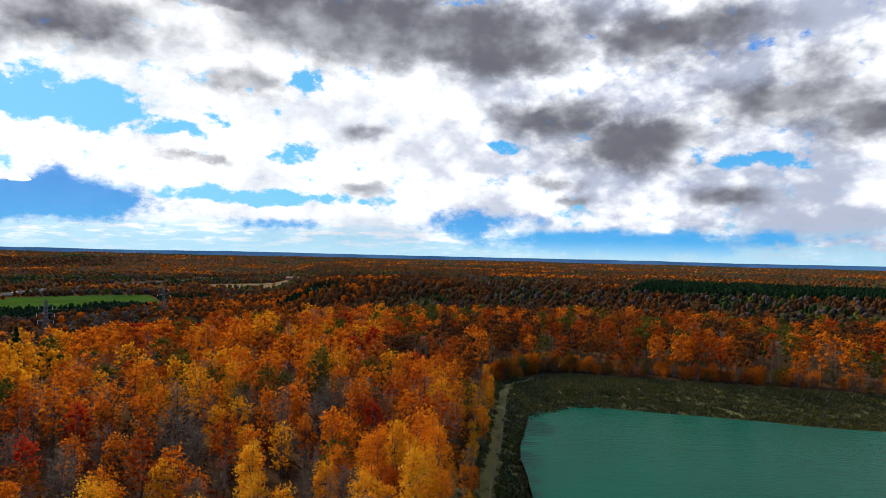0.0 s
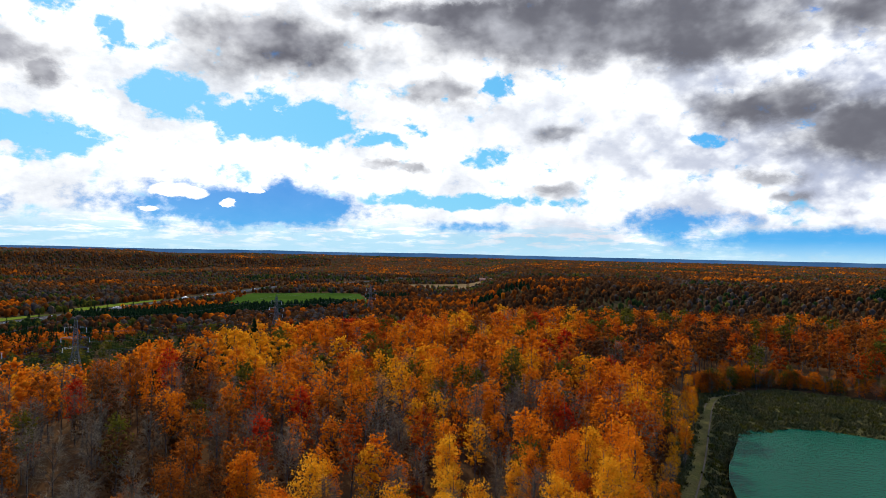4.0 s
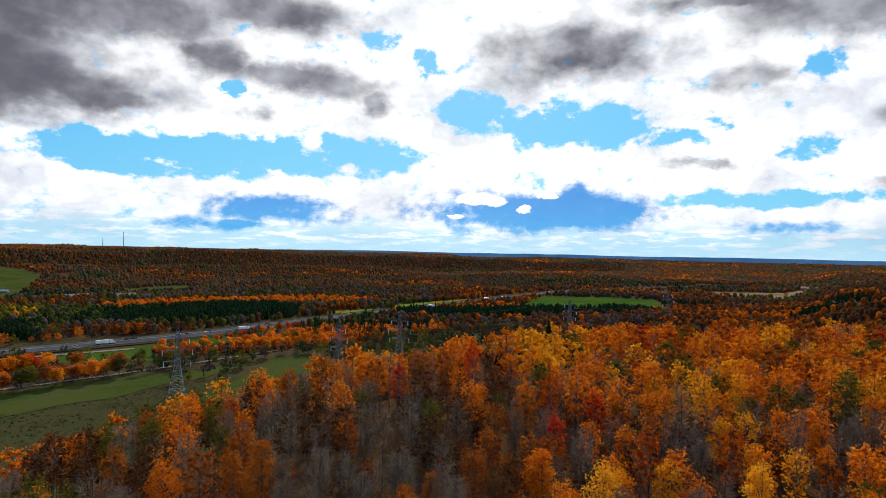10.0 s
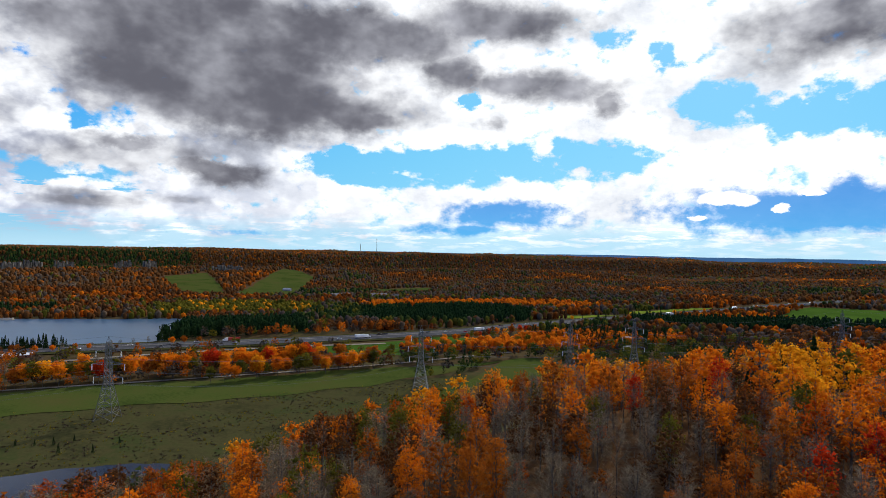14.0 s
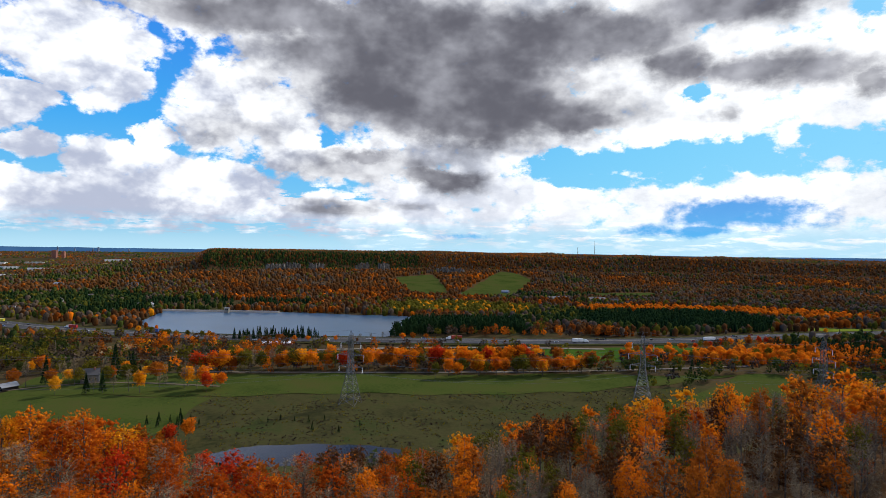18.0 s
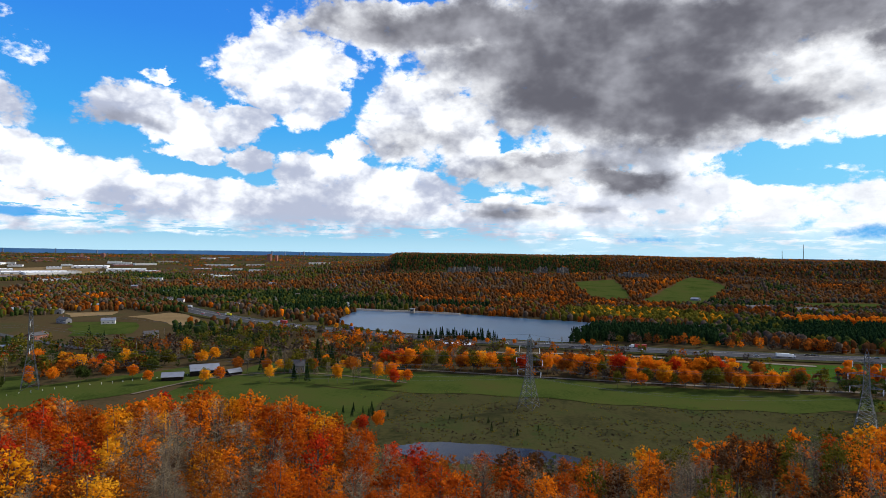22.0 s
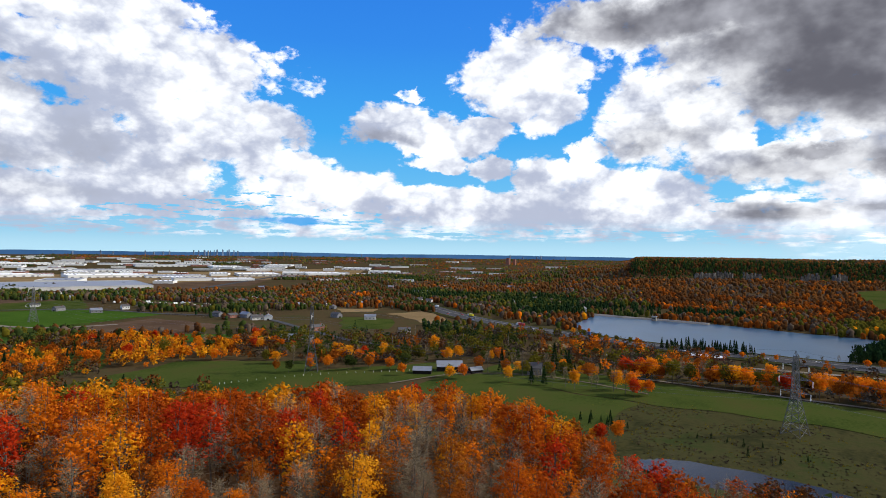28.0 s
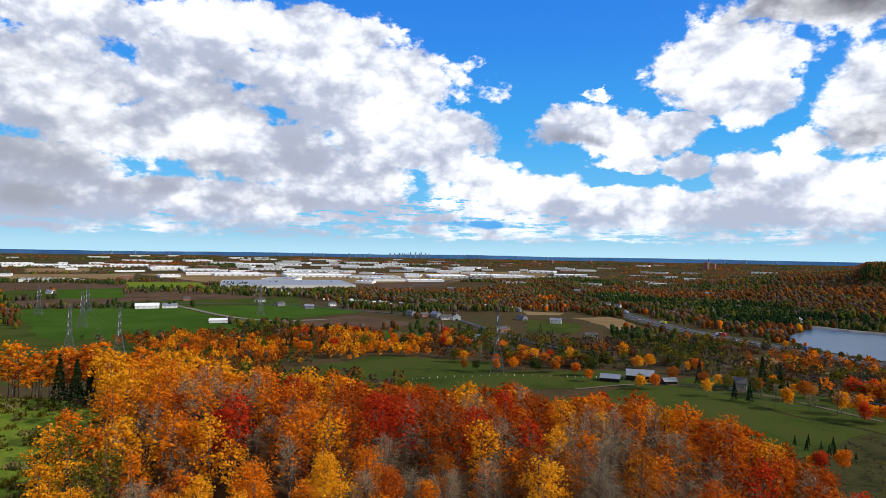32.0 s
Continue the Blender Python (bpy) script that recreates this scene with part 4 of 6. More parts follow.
def near_wood():
    rng = np.random.default_rng(4)
    x, y = hill_sites(4.4, 66, 104, rng)
    order = np.argsort(np.hypot(x, y))
    x, y = x[order][:300], y[order][:300]
    shapes = {}
    for v in range(5):
        tall = (18, 16, 19, 17, 18)[v]
        wood, crown, _ = broadleaf(rng, tall, (2.5, 2.9, 2.7, 2.2, 3.1)[v], 2700, 0.21, 22, base=0.24, core=0.16)
        shapes[v] = (mesh_from("trunk", *wood, [M_BARK]), crown)
    bares = []
    for v in range(4):
        wood, tw = bare_tree(rng, (15.5, 17, 15, 16)[v], (2.9, 3.2, 2.7, 3.4)[v], 2100, 0.020)
        bares.append((mesh_from("trunk", *wood, [M_BARK]), mesh_from("twig_crown", *tw, [M_TWIG])))
    first = {}
    words = {"orange": "autumn maple tree with glowing orange leaves", "gold": "autumn maple tree with golden yellow leaves", "red": "maple tree with deep red autumn leaves",
             "ember": "maple tree with deep red-orange autumn leaves",
             "oak": "broadleaf tree with dull brown leaves darkened for cloud shade", "rust": "broadleaf tree with thinning rust-brown leaves", "olive": "broadleaf tree still olive green", "bare": "leafless grey-brown broadleaf tree in the wood"}
    for a, b in zip(x, y):
        kind = kind_at(a, b, rng)
        v = int(rng.integers(0, 4 if kind == "bare" else 5))
        z = float(height(a, b))
        m = Matrix.LocRotScale((a, b, z), Euler((0, 0, rng.uniform(0, 6.28))), (s := rng.uniform(0.8, 1.12) * girth(a, b)[0], s, s / girth(a, b)[0] * girth(a, b)[1] * rng.uniform(0.92, 1.1)))
        if (kind, v) not in first:
            tree = new("bare_tree" if kind == "bare" else "maple_tree")
            tagged(tree, words[kind], "tree", "trees of the hill wood")
            wood = new("trunk", bares[v][0] if kind == "bare" else shapes[v][0])
            wood.parent = tree
            if kind == "bare":
                top = new("twig_crown", bares[v][1])
            else:
                top = new("crown", mesh_from("crown", *shapes[v][1], [LEAVES[kind]]))
            top.parent = tree
            tree.matrix_basis = m
            first[kind, v] = tree
        else:
            base = first[kind, v]
            t = copy_thing(base, Matrix.Identity(4))
            t.matrix_basis = m
    return set(zip(x.tolist(), y.tolist()))


def hill_wood(taken):
    rng = np.random.default_rng(4)
    x, y = hill_sites(4.4, 66, 104, rng)
    rest = [(a, b) for a, b in zip(x, y) if (a, b) not in taken]
    rng = np.random.default_rng(8)
    x, y = hill_sites(4.7, 104, 165, rng)
    rest += list(zip(x, y))
    x, y = hill_sites(6.2, 165, 400, rng)
    rest += list(zip(x, y))
    mats = [M_BARK, M_TWIG, M_ORANGE, M_GOLD, M_RED, M_RUST, M_OLIVE, M_EMBER, M_SHADED_BROWN]
    names = ["orange", "gold", "red", "rust", "olive", "ember", "oak"]
    kinds, table = [], {}
    for far in (0, 1):
        for v in range(3):
            wood, crown, _ = broadleaf(rng, (17, 18, 16)[v], ((2.7, 3.0, 3.4), (3.4, 3.8, 4.2))[far][v], (640, 280)[far], (0.36, 0.58)[far], (16, 12)[far], base=(0.20, 0.24)[far], fine=False, core=(0.2, 0.28)[far])
            for c, colour in enumerate(names):
                V, F = join([wood, crown])
                table.setdefault((colour, far), []).append(len(kinds))
                kinds.append((V, F, np.r_[np.zeros(len(wood[1]), int), np.full(len(crown[1]), 2 + c)]))
            wood, tw = bare_tree(rng, (14.5, 16, 15)[v], (3.0, 3.3, 3.6)[v], (700, 300)[far], (0.028, 0.05)[far], fine=False)
            V, F = join([wood, tw])
            table.setdefault(("bare", far), []).append(len(kinds))
            kinds.append((V, F, np.r_[np.zeros(len(wood[1]), int), np.full(len(tw[1]), 1)]))
    places = []
    for a, b in rest:
        k = table[kind_at(a, b, rng), int(math.hypot(a, b) > 165)][int(rng.integers(0, 3))]
        s, tall = girth(a, b)
        u = rng.uniform(0.8, 1.12)
        places.append((k, a, b, float(height(a, b)), u * s, rng.uniform(0, 6.28), tall / s))
    # saplings and undergrowth between the stems
    for a, b in rest:
        if math.hypot(a, b) < 175 and rng.random() < 0.75:
            k = table[("rust", "oak", "bare", "oak", "ember")[int(rng.integers(0, 5))], 1][int(rng.integers(0, 3))]
            x, y = a + rng.normal(0, 2.2), b + rng.normal(0, 2.2)
            if not (inside(x, y, POND_CLEARING) or inside(x, y, HOUSE_LAWN)):
                places.append((k, x, y, float(height(x, y)) - 0.8, rng.uniform(0.35, 0.6), rng.uniform(0, 6.28), rng.uniform(0.8, 1.15)))
    # undergrowth closing the edge of the wood towards the pond
    edge = line_points([(19, 205), (28, 217), (46, 226), (92, 216), (140, 204), (240, 180)], 40)
    for a, b in edge:
        for n in range(2):
            k = table[("rust", "orange", "olive", "orange", "bare")[int(rng.integers(0, 5))], 0][int(rng.integers(0, 3))]
            d = abs(rng.normal(0, 7))
            x, y = a + d * 0.25 + rng.normal(0, 1.5), b + d + 1
            places.append((k, x, y, float(height(x, y)) - 2.2, rng.uniform(0.45, 0.75), rng.uniform(0, 6.28), rng.uniform(0.6, 0.9)))
    for a, b in line_points([(5, 70), (8, 112), (15, 165), (18, 200)], 16):
        k = table[("gold", "gold", "orange", "bare")[int(rng.integers(0, 4))], 0][int(rng.integers(0, 3))]
        x, y = a - abs(rng.normal(0, 2)) - 1.5, b
        places.append((k, x, y, float(height(x, y)) - 1.5, rng.uniform(0.35, 0.62), rng.uniform(0, 6.28), 1.0))
    scatter("hill_wood", mats, kinds, places, "mixed wood of orange, gold and leafless trees on the hill")


taken = near_wood()
hill_wood(taken)


HWAY = line_points(HIGHWAY, 14)


def off_limits(x, y):
    hit = inside(x, y, LAKE) | inside(x, y, HILL_POND)
    for a, b in HWAY:
        hit |= (x - a) ** 2 + (y - b) ** 2 < 34 ** 2
    for poly in CLEAR:
        hit |= inside(x, y, poly)
    return hit


# stands of dark conifers
PINES = [
    [(-645, -167), (-650, -84), (-664, -84), (-664, -167)],
    [(-662, -10), (-684, 60), (-690, 150), (-815, 160), (-800, 0)],
    [(-760, 220), (-720, 330), (-715, 450), (-800, 510), (-890, 500), (-920, 360), (-840, 260)],
    [(-562, 345), (-474, 376), (-470, 480), (-560, 500), (-610, 420)],
    [(-637, 560), (-540, 650), (-440, 930), (-500, 970), (-620, 740), (-690, 600)],
    [(-542, 1045), (-421, 1100), (-440, 1160), (-560, 1110)],
    [(-254, 950), (-168, 990), (-180, 1050), (-270, 1010)],
    [(-120, 175), (-150, 160), (-200, 190), (-190, 225), (-150, 215)],
    [(-1010, -420), (-960, -330), (-1000, -150), (-1060, -150), (-1080, -420)],
    [(-900, -480), (-840, -430), (-900, -350), (-960, -400)],
    [(300, 980), (900, 760), (1200, 950), (450, 1330)],
]


# belts of bright orange trees, of yellowing willows, and of the wood along the far road
SUNNY_BELTS = [[(-985, 285), (-1010, 390), (-960, 640), (-850, 700), (-830, 600), (-930, 460), (-935, 290)], [(-520, 200), (-540, 200), (-580, 420), (-500, 520), (-480, 400)]]
WILLOWS = [[(-1040, -20), (-1060, 120), (-1000, 230), (-880, 185), (-900, -10)]]
HIDING_BELT = [(-800, -552), (-860, -610), (-1110, -900), (-1440, -1270), (-1400, -1310), (-1070, -960), (-830, -680), (-770, -590)]


def valley_woods():
    rng = np.random.default_rng(21)
    mats = [M_ORANGE, M_GOLD, M_RUST, M_SHADED_BROWN, M_OLIVE, M_PINE, M_SCRUB, M_DEEPGREEN]
    bands = (("near_valley_woods", 230, 720, 5600, 52, 11.5, 4.2, 1.5), ("valley_woods", 720, 1350, 26000, 6, 9.5, 3.5, 2.0), ("far_woods", 1350, 2400, 46000, 0, 9.5, 4.0, 0), ("skyline_woods", 2400, 4650, 52000, 0, 8, 9, 0))
    for name, r0, r1, n, tris, tall, wide, size in bands:
        kinds = []
        for m in range(8):
            for v in range(3):
                pointed = m == 5
                if tris > 50:
                    crown = conifer(rng, tall * 1.25, wide * 0.8, tris, size * 0.9)[1] if pointed else clump(rng, tall, wide, tris, size)
                elif r0 < 2000:
                    crown = mound(rng, tall * (1.15 if pointed else 1.0), wide * (0.8 if pointed else 1.0), 5 if tris else 4, 0.5 if pointed else 0.95, tris, size)
                else:
                    crown = mound(rng, tall, wide, 5, 0)
                kinds.append((*crown, m))
        N = n * 2
        r = np.sqrt(rng.uniform(r0 ** 2, r1 ** 2, N)) if r1 < 3000 else rng.uniform(r0 ** 1.5, r1 ** 1.5, N) ** (1 / 1.5)
        yaw = rng.uniform(-45, 188, N)
        x, y = -np.sin(np.radians(yaw)) * r, np.cos(np.radians(yaw)) * r
        open_land = np.array([noise.noise((a * 0.003, b * 0.003, 0.5)) for a, b in zip(x, y)])
        bare_limit = np.interp(yaw, [-45, 60, 110, 130, 188], [-0.7, -0.7, -0.6, -0.25, -0.05])
        bare_limit = np.where((yaw > 126) & (r > 560) & (r < 2000), np.where(r < 1000, 0.26, np.where(r < 1560, -0.12, 0.16)), bare_limit)
        strip = (x < -490) & (x > -632) & (y > -160) & (y < 360) & (rng.random(N) < 0.6)
        ok = ~strip & (open_land + rng.normal(0, 0.08, N) > bare_limit) & ~off_limits(x, y) & (r > wood_edge(yaw) + 25)
        x, y, r, yaw = x[ok][:n], y[ok][:n], r[ok][:n], yaw[ok][:n]
        k = len(x)
        z = height(x, y)
        # stands of one sort: patches of two sizes and a little mixing
        hue = np.array([0.62 * noise.noise((a * 0.0035, b * 0.0035, 7.5)) + 0.5 * noise.noise((a * 0.014, b * 0.014, 2.5)) for a, b in zip(x, y)]) + rng.normal(0, 0.17, k)
        rank = np.argsort(np.argsort(hue)) / k
        # shares of orange, gold, rust, shaded brown, scrub, olive, dark green, pine by zone
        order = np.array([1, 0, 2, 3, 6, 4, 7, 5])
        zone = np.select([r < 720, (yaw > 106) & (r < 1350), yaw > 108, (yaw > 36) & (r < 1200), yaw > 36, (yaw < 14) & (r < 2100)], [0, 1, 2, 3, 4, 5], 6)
        # Large shaded brown shares stand in for cloud shade on the far land.
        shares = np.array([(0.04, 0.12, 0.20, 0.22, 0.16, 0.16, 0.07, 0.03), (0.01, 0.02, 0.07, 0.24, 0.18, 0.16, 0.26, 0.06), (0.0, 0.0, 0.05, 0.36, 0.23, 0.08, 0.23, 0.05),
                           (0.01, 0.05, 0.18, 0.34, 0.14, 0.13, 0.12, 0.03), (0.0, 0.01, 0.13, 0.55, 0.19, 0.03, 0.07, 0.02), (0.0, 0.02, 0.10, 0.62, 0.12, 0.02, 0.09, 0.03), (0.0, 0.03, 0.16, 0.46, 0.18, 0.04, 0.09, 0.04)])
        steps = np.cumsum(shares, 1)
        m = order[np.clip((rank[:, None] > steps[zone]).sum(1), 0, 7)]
        # Dark conifers on the steep face also carry its shade in their colour.
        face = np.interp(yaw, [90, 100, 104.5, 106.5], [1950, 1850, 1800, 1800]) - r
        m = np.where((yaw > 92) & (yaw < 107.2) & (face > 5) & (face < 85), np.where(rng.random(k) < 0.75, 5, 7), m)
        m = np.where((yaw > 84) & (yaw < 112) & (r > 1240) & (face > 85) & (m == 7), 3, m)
        for poly in SUNNY_BELTS:
            m = np.where(inside(x, y, poly), np.where(rng.random(k) < 0.7, 0, 2), m)
        for poly in WILLOWS:
            m = np.where(inside(x, y, poly), np.where(rng.random(k) < 0.8, 4, 1), m)
        for poly in PINES:
            m = np.where(inside(x, y, poly), 5, m)
        places = np.stack([m * 3 + rng.integers(0, 3, k), x, y, z, rng.uniform(0.55, 1.25, k), rng.uniform(0, 6.28, k)], -1)
        if name == "far_woods":
            # close trees on the steep face; their dark sorts also stand in for its shade
            n_face = 9000
            fy = np.where(np.arange(n_face) < 3500, rng.uniform(84, 107.4, n_face), rng.uniform(28, 84, n_face))
            steep = np.interp(fy, [28, 60, 84, 107], [260, 210, 80, 70])
            fr = np.interp(fy, [20, 40, 55, 75, 90, 100, 104.5, 106.5], [3600, 3000, 2600, 2150, 1950, 1850, 1800, 1800]) + 25 - rng.uniform(0.1, 1.05, n_face) * steep
            fx, fyy = -np.sin(np.radians(fy)) * fr, np.cos(np.radians(fy)) * fr
            dice = rng.random(n_face)
            fm = np.where(fy > 88, np.select([dice < 0.55, dice < 0.8], [5, 7], 3), np.select([dice < 0.62, dice < 0.74, dice < 0.92], [3, 2, 6], 7))
            face_rows = np.stack([fm * 3 + rng.integers(0, 3, n_face), fx, fyy, height(fx, fyy), rng.uniform(0.7, 1.2, n_face), rng.uniform(0, 6.28, n_face)], -1)
            places = np.concatenate([places, face_rows[~off_limits(fx, fyy)]])
        if name == "valley_woods":
            # close planted belts: pines, and the trees that hide the road towards the town
            extra = []
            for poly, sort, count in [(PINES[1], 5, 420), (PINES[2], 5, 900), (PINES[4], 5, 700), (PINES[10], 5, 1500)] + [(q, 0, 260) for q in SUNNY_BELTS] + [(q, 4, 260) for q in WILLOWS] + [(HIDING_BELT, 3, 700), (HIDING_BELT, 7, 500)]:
                P = np.array(poly, float)
                ex, ey = rng.uniform(P[:, 0].min(), P[:, 0].max(), count * 3), rng.uniform(P[:, 1].min(), P[:, 1].max(), count * 3)
                hit = inside(ex, ey, poly) & ~inside(ex, ey, LAKE)
                ex, ey = ex[hit][:count], ey[hit][:count]
                extra.append(np.stack([sort * 3 + rng.integers(0, 3, len(ex)), ex, ey, height(ex, ey), rng.uniform(0.7, 1.2, len(ex)), rng.uniform(0, 6.28, len(ex))], -1))
            places = np.concatenate([places] + extra)
        scatter(name, mats, kinds, places, "dense autumn woods of rust, orange and dark green trees")


valley_woods()


# ---------------------------------------------------------------- single trees of the valley
def field_trees():
    rng = np.random.default_rng(33)
    kinds = {}
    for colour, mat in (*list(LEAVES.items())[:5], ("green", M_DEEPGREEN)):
        for v in range(2):
            wood, crown, _ = broadleaf(rng, (13, 12)[v], (4.2, 4.8)[v], 900, 0.75, 12, base=0.26)
            kinds[colour, v] = ("broadleaf_tree", mesh_from("trunk", *wood, [M_BARK]), mesh_from("crown", *crown, [mat]))
    for v in range(2):
        wood, tw = bare_tree(rng, (13, 15)[v], (3.6, 3.2)[v], 420, 0.07)
        kinds["bare", v] = ("bare_tree", mesh_from("trunk", *wood, [M_BARK]), mesh_from("twig_crown", *tw, [M_TWIG]))
        wood, crown = conifer(rng, (17, 14)[v], (3.6, 3.0)[v], 900, 0.8)
        kinds["pine", v] = ("spruce_tree", mesh_from("trunk", *wood, [M_BARK]), mesh_from("crown", *crown, [M_PINE]))
    words = {"orange": "round orange autumn tree at the field edge", "gold": "round golden autumn tree at the field edge", "red": "small red autumn tree standing in the meadow",
             "rust": "rust-brown autumn tree at the field edge", "olive": "olive green tree turning yellow", "green": "dark green broadleaf tree", "bare": "leafless grey tree at the field edge", "pine": "tall dark green spruce tree"}
    made = {}

    def plant(colour, x, y, size=1.0):
        v = int(rng.integers(0, 2))
        m = Matrix.LocRotScale((x, y, float(height(x, y))), Euler((0, 0, rng.uniform(0, 6.28))), (size * rng.uniform(0.9, 1.1),) * 3)
        if (colour, v) in made:
            copy_thing(made[colour, v], Matrix.Identity(4)).matrix_basis = m
            return
        name, wood, crown = kinds[colour, v]
        t = tagged(new(name), words[colour], "tree", "single trees of the valley")
        for part_name, me in (("trunk", wood), ("twig_crown" if colour == "bare" else "crown", crown)):
            new(part_name, me).parent = t
        t.matrix_basis = m
        made[colour, v] = t

    def row(points, gap, colours, size=1.0, wild=2.5):
        P = np.array(points, float)
        for p, q in zip(P[:-1], P[1:]):
            d = np.linalg.norm(q - p)
            for s in np.arange(0, 1, gap / d):
                a = p + (q - p) * s + rng.normal(0, wild, 2)
                plant(colours[int(rng.integers(0, len(colours)))], a[0], a[1], size * rng.uniform(0.75, 1.15))

    warm = ["orange", "orange", "gold", "red", "rust", "olive", "bare"]
    row([(-466, -150), (-474, -120), (-480, -74), (-484, -21), (-487, 41), (-505, 120)], 5.2, warm, 1.25)
    row([(-490, -150), (-495, -60), (-500, 40), (-520, 140)], 7.5, ["rust", "orange", "bare", "rust", "olive"], 1.1, 5)
    row([(-452, 30), (-458, 60), (-466, 108), (-470, 160)], 6, ["orange", "rust", "orange", "olive", "gold"], 1.15)
    row([(-515, 184), (-521, 243), (-523, 305), (-526, 358)], 12, ["rust", "olive", "olive", "orange"], 0.8)
    row([(-402, -212), (-408, -180), (-414, -148), (-422, -119)], 9, ["bare", "bare", "pine", "bare", "gold"], 1.0)
    row([(-425, -250), (-430, -215), (-432, -185), (-440, -150)], 9, ["pine", "bare", "olive", "bare", "rust"], 1.1, 5)
    row([(-317, -372), (-340, -357), (-364, -337), (-381, -316), (-395, -299)], 14, ["green", "orange", "rust", "orange", "green"], 1.0)
    row([(-330, -534), (-397, -497), (-405, -418), (-417, -333)], 13, warm, 0.95, 5)
    row([(-228, -527), (-269, -516), (-322, -495), (-382, -461)], 10, ["olive", "gold", "pine", "orange", "green", "red"], 1.0, 5)
    row([(-300, -640), (-380, -560), (-440, -520)], 13, ["red", "orange", "rust", "green"], 0.9, 6)
    row([(-150, -560), (-220, -545), (-300, -600)], 9, ["pine", "red", "rust", "olive", "orange"], 0.95, 6)
    row([(-640, -190), (-652, -240), (-690, -290)], 9, ["olive", "gold", "olive", "bare"], 0.7)
    row([(-632, -160), (-630, -60), (-640, 30)], 11, ["bare", "rust", "bare", "orange"], 0.6)
    row([(-560, 210), (-590, 300), (-620, 400)], 12, ["orange", "red", "rust"], 0.7)
    row([(-640, -168), (-650, -85)], 2.2, ["pine"], 0.66, 3)
    row([(-650, -165), (-657, -90)], 2.6, ["pine"], 0.66, 3)
    row([(-666, -5), (-695, 60), (-705, 130)], 6, ["pine"], 0.85, 7)
    row([(-345, -405), (-385, -365), (-425, -325), (-455, -290), (-475, -250)], 8, ["gold", "orange", "olive", "rust", "bare", "green"], 1.0, 6)
    row([(-440, -240), (-452, -200), (-458, -165)], 7, ["bare", "bare", "gold", "olive", "orange"], 1.0, 4)
    row([(-700, 520), (-720, 640), (-740, 800)], 16, ["pine", "pine", "gold"], 0.55, 6)
    row([(-116, 180), (-150, 168), (-182, 188), (-188, 214)], 4.5, ["pine"], 0.95, 5)
    for colour, x, y, size in (("gold", -424, -141, 1.15), ("orange", -416, -128, 1.3), ("red", -408, -124, 1.05), ("orange", -420, -118, 0.9), ("red", -300, -108, 0.75), ("orange", -306, -101, 0.85),
                               ("orange", -300, -112, 0.6), ("orange", -372, -291, 0.8), ("olive", -388, -258, 0.8), ("gold", -380, -252, 0.85), ("orange", -390, -247, 0.9),
                               ("gold", -470, -330, 1.2), ("orange", -380, -330, 0.8), ("pine", -450, -200, 1.35), ("pine", -455, -190, 1.2), ("pine", -430, -236, 1.1),                                ("pine", -26, -190, 0.95), ("pine", -30, -193, 0.8), ("pine", -23, -198, 0.75), ("pine", -150, 170, 1.0), ("pine", -338, -70, 0.22), ("pine", -342, -64, 0.25), ("pine", -340, -56, 0.22), ("pine", -337, -48, 0.26), ("pine", -341, -40, 0.22), ("pine", -330, -20, 0.25), ("pine", -322, -44, 0.3), ("pine", -318, -30, 0.28), ("pine", -336, -110, 0.3), ("pine", -333, -116, 0.32), ("pine", -337, -121, 0.3), ("pine", -334, -105, 0.28), ("pine", -330, -125, 0.4), ("pine", -338, -116, 0.42), ("pine", -334, -132, 0.4), ("pine", -340, -128, 0.38), ("pine", -329, -112, 0.42), ("pine", -158, 178, 0.9), ("pine", -166, 190, 1.0)):
        plant(colour, x, y, size)


field_trees()


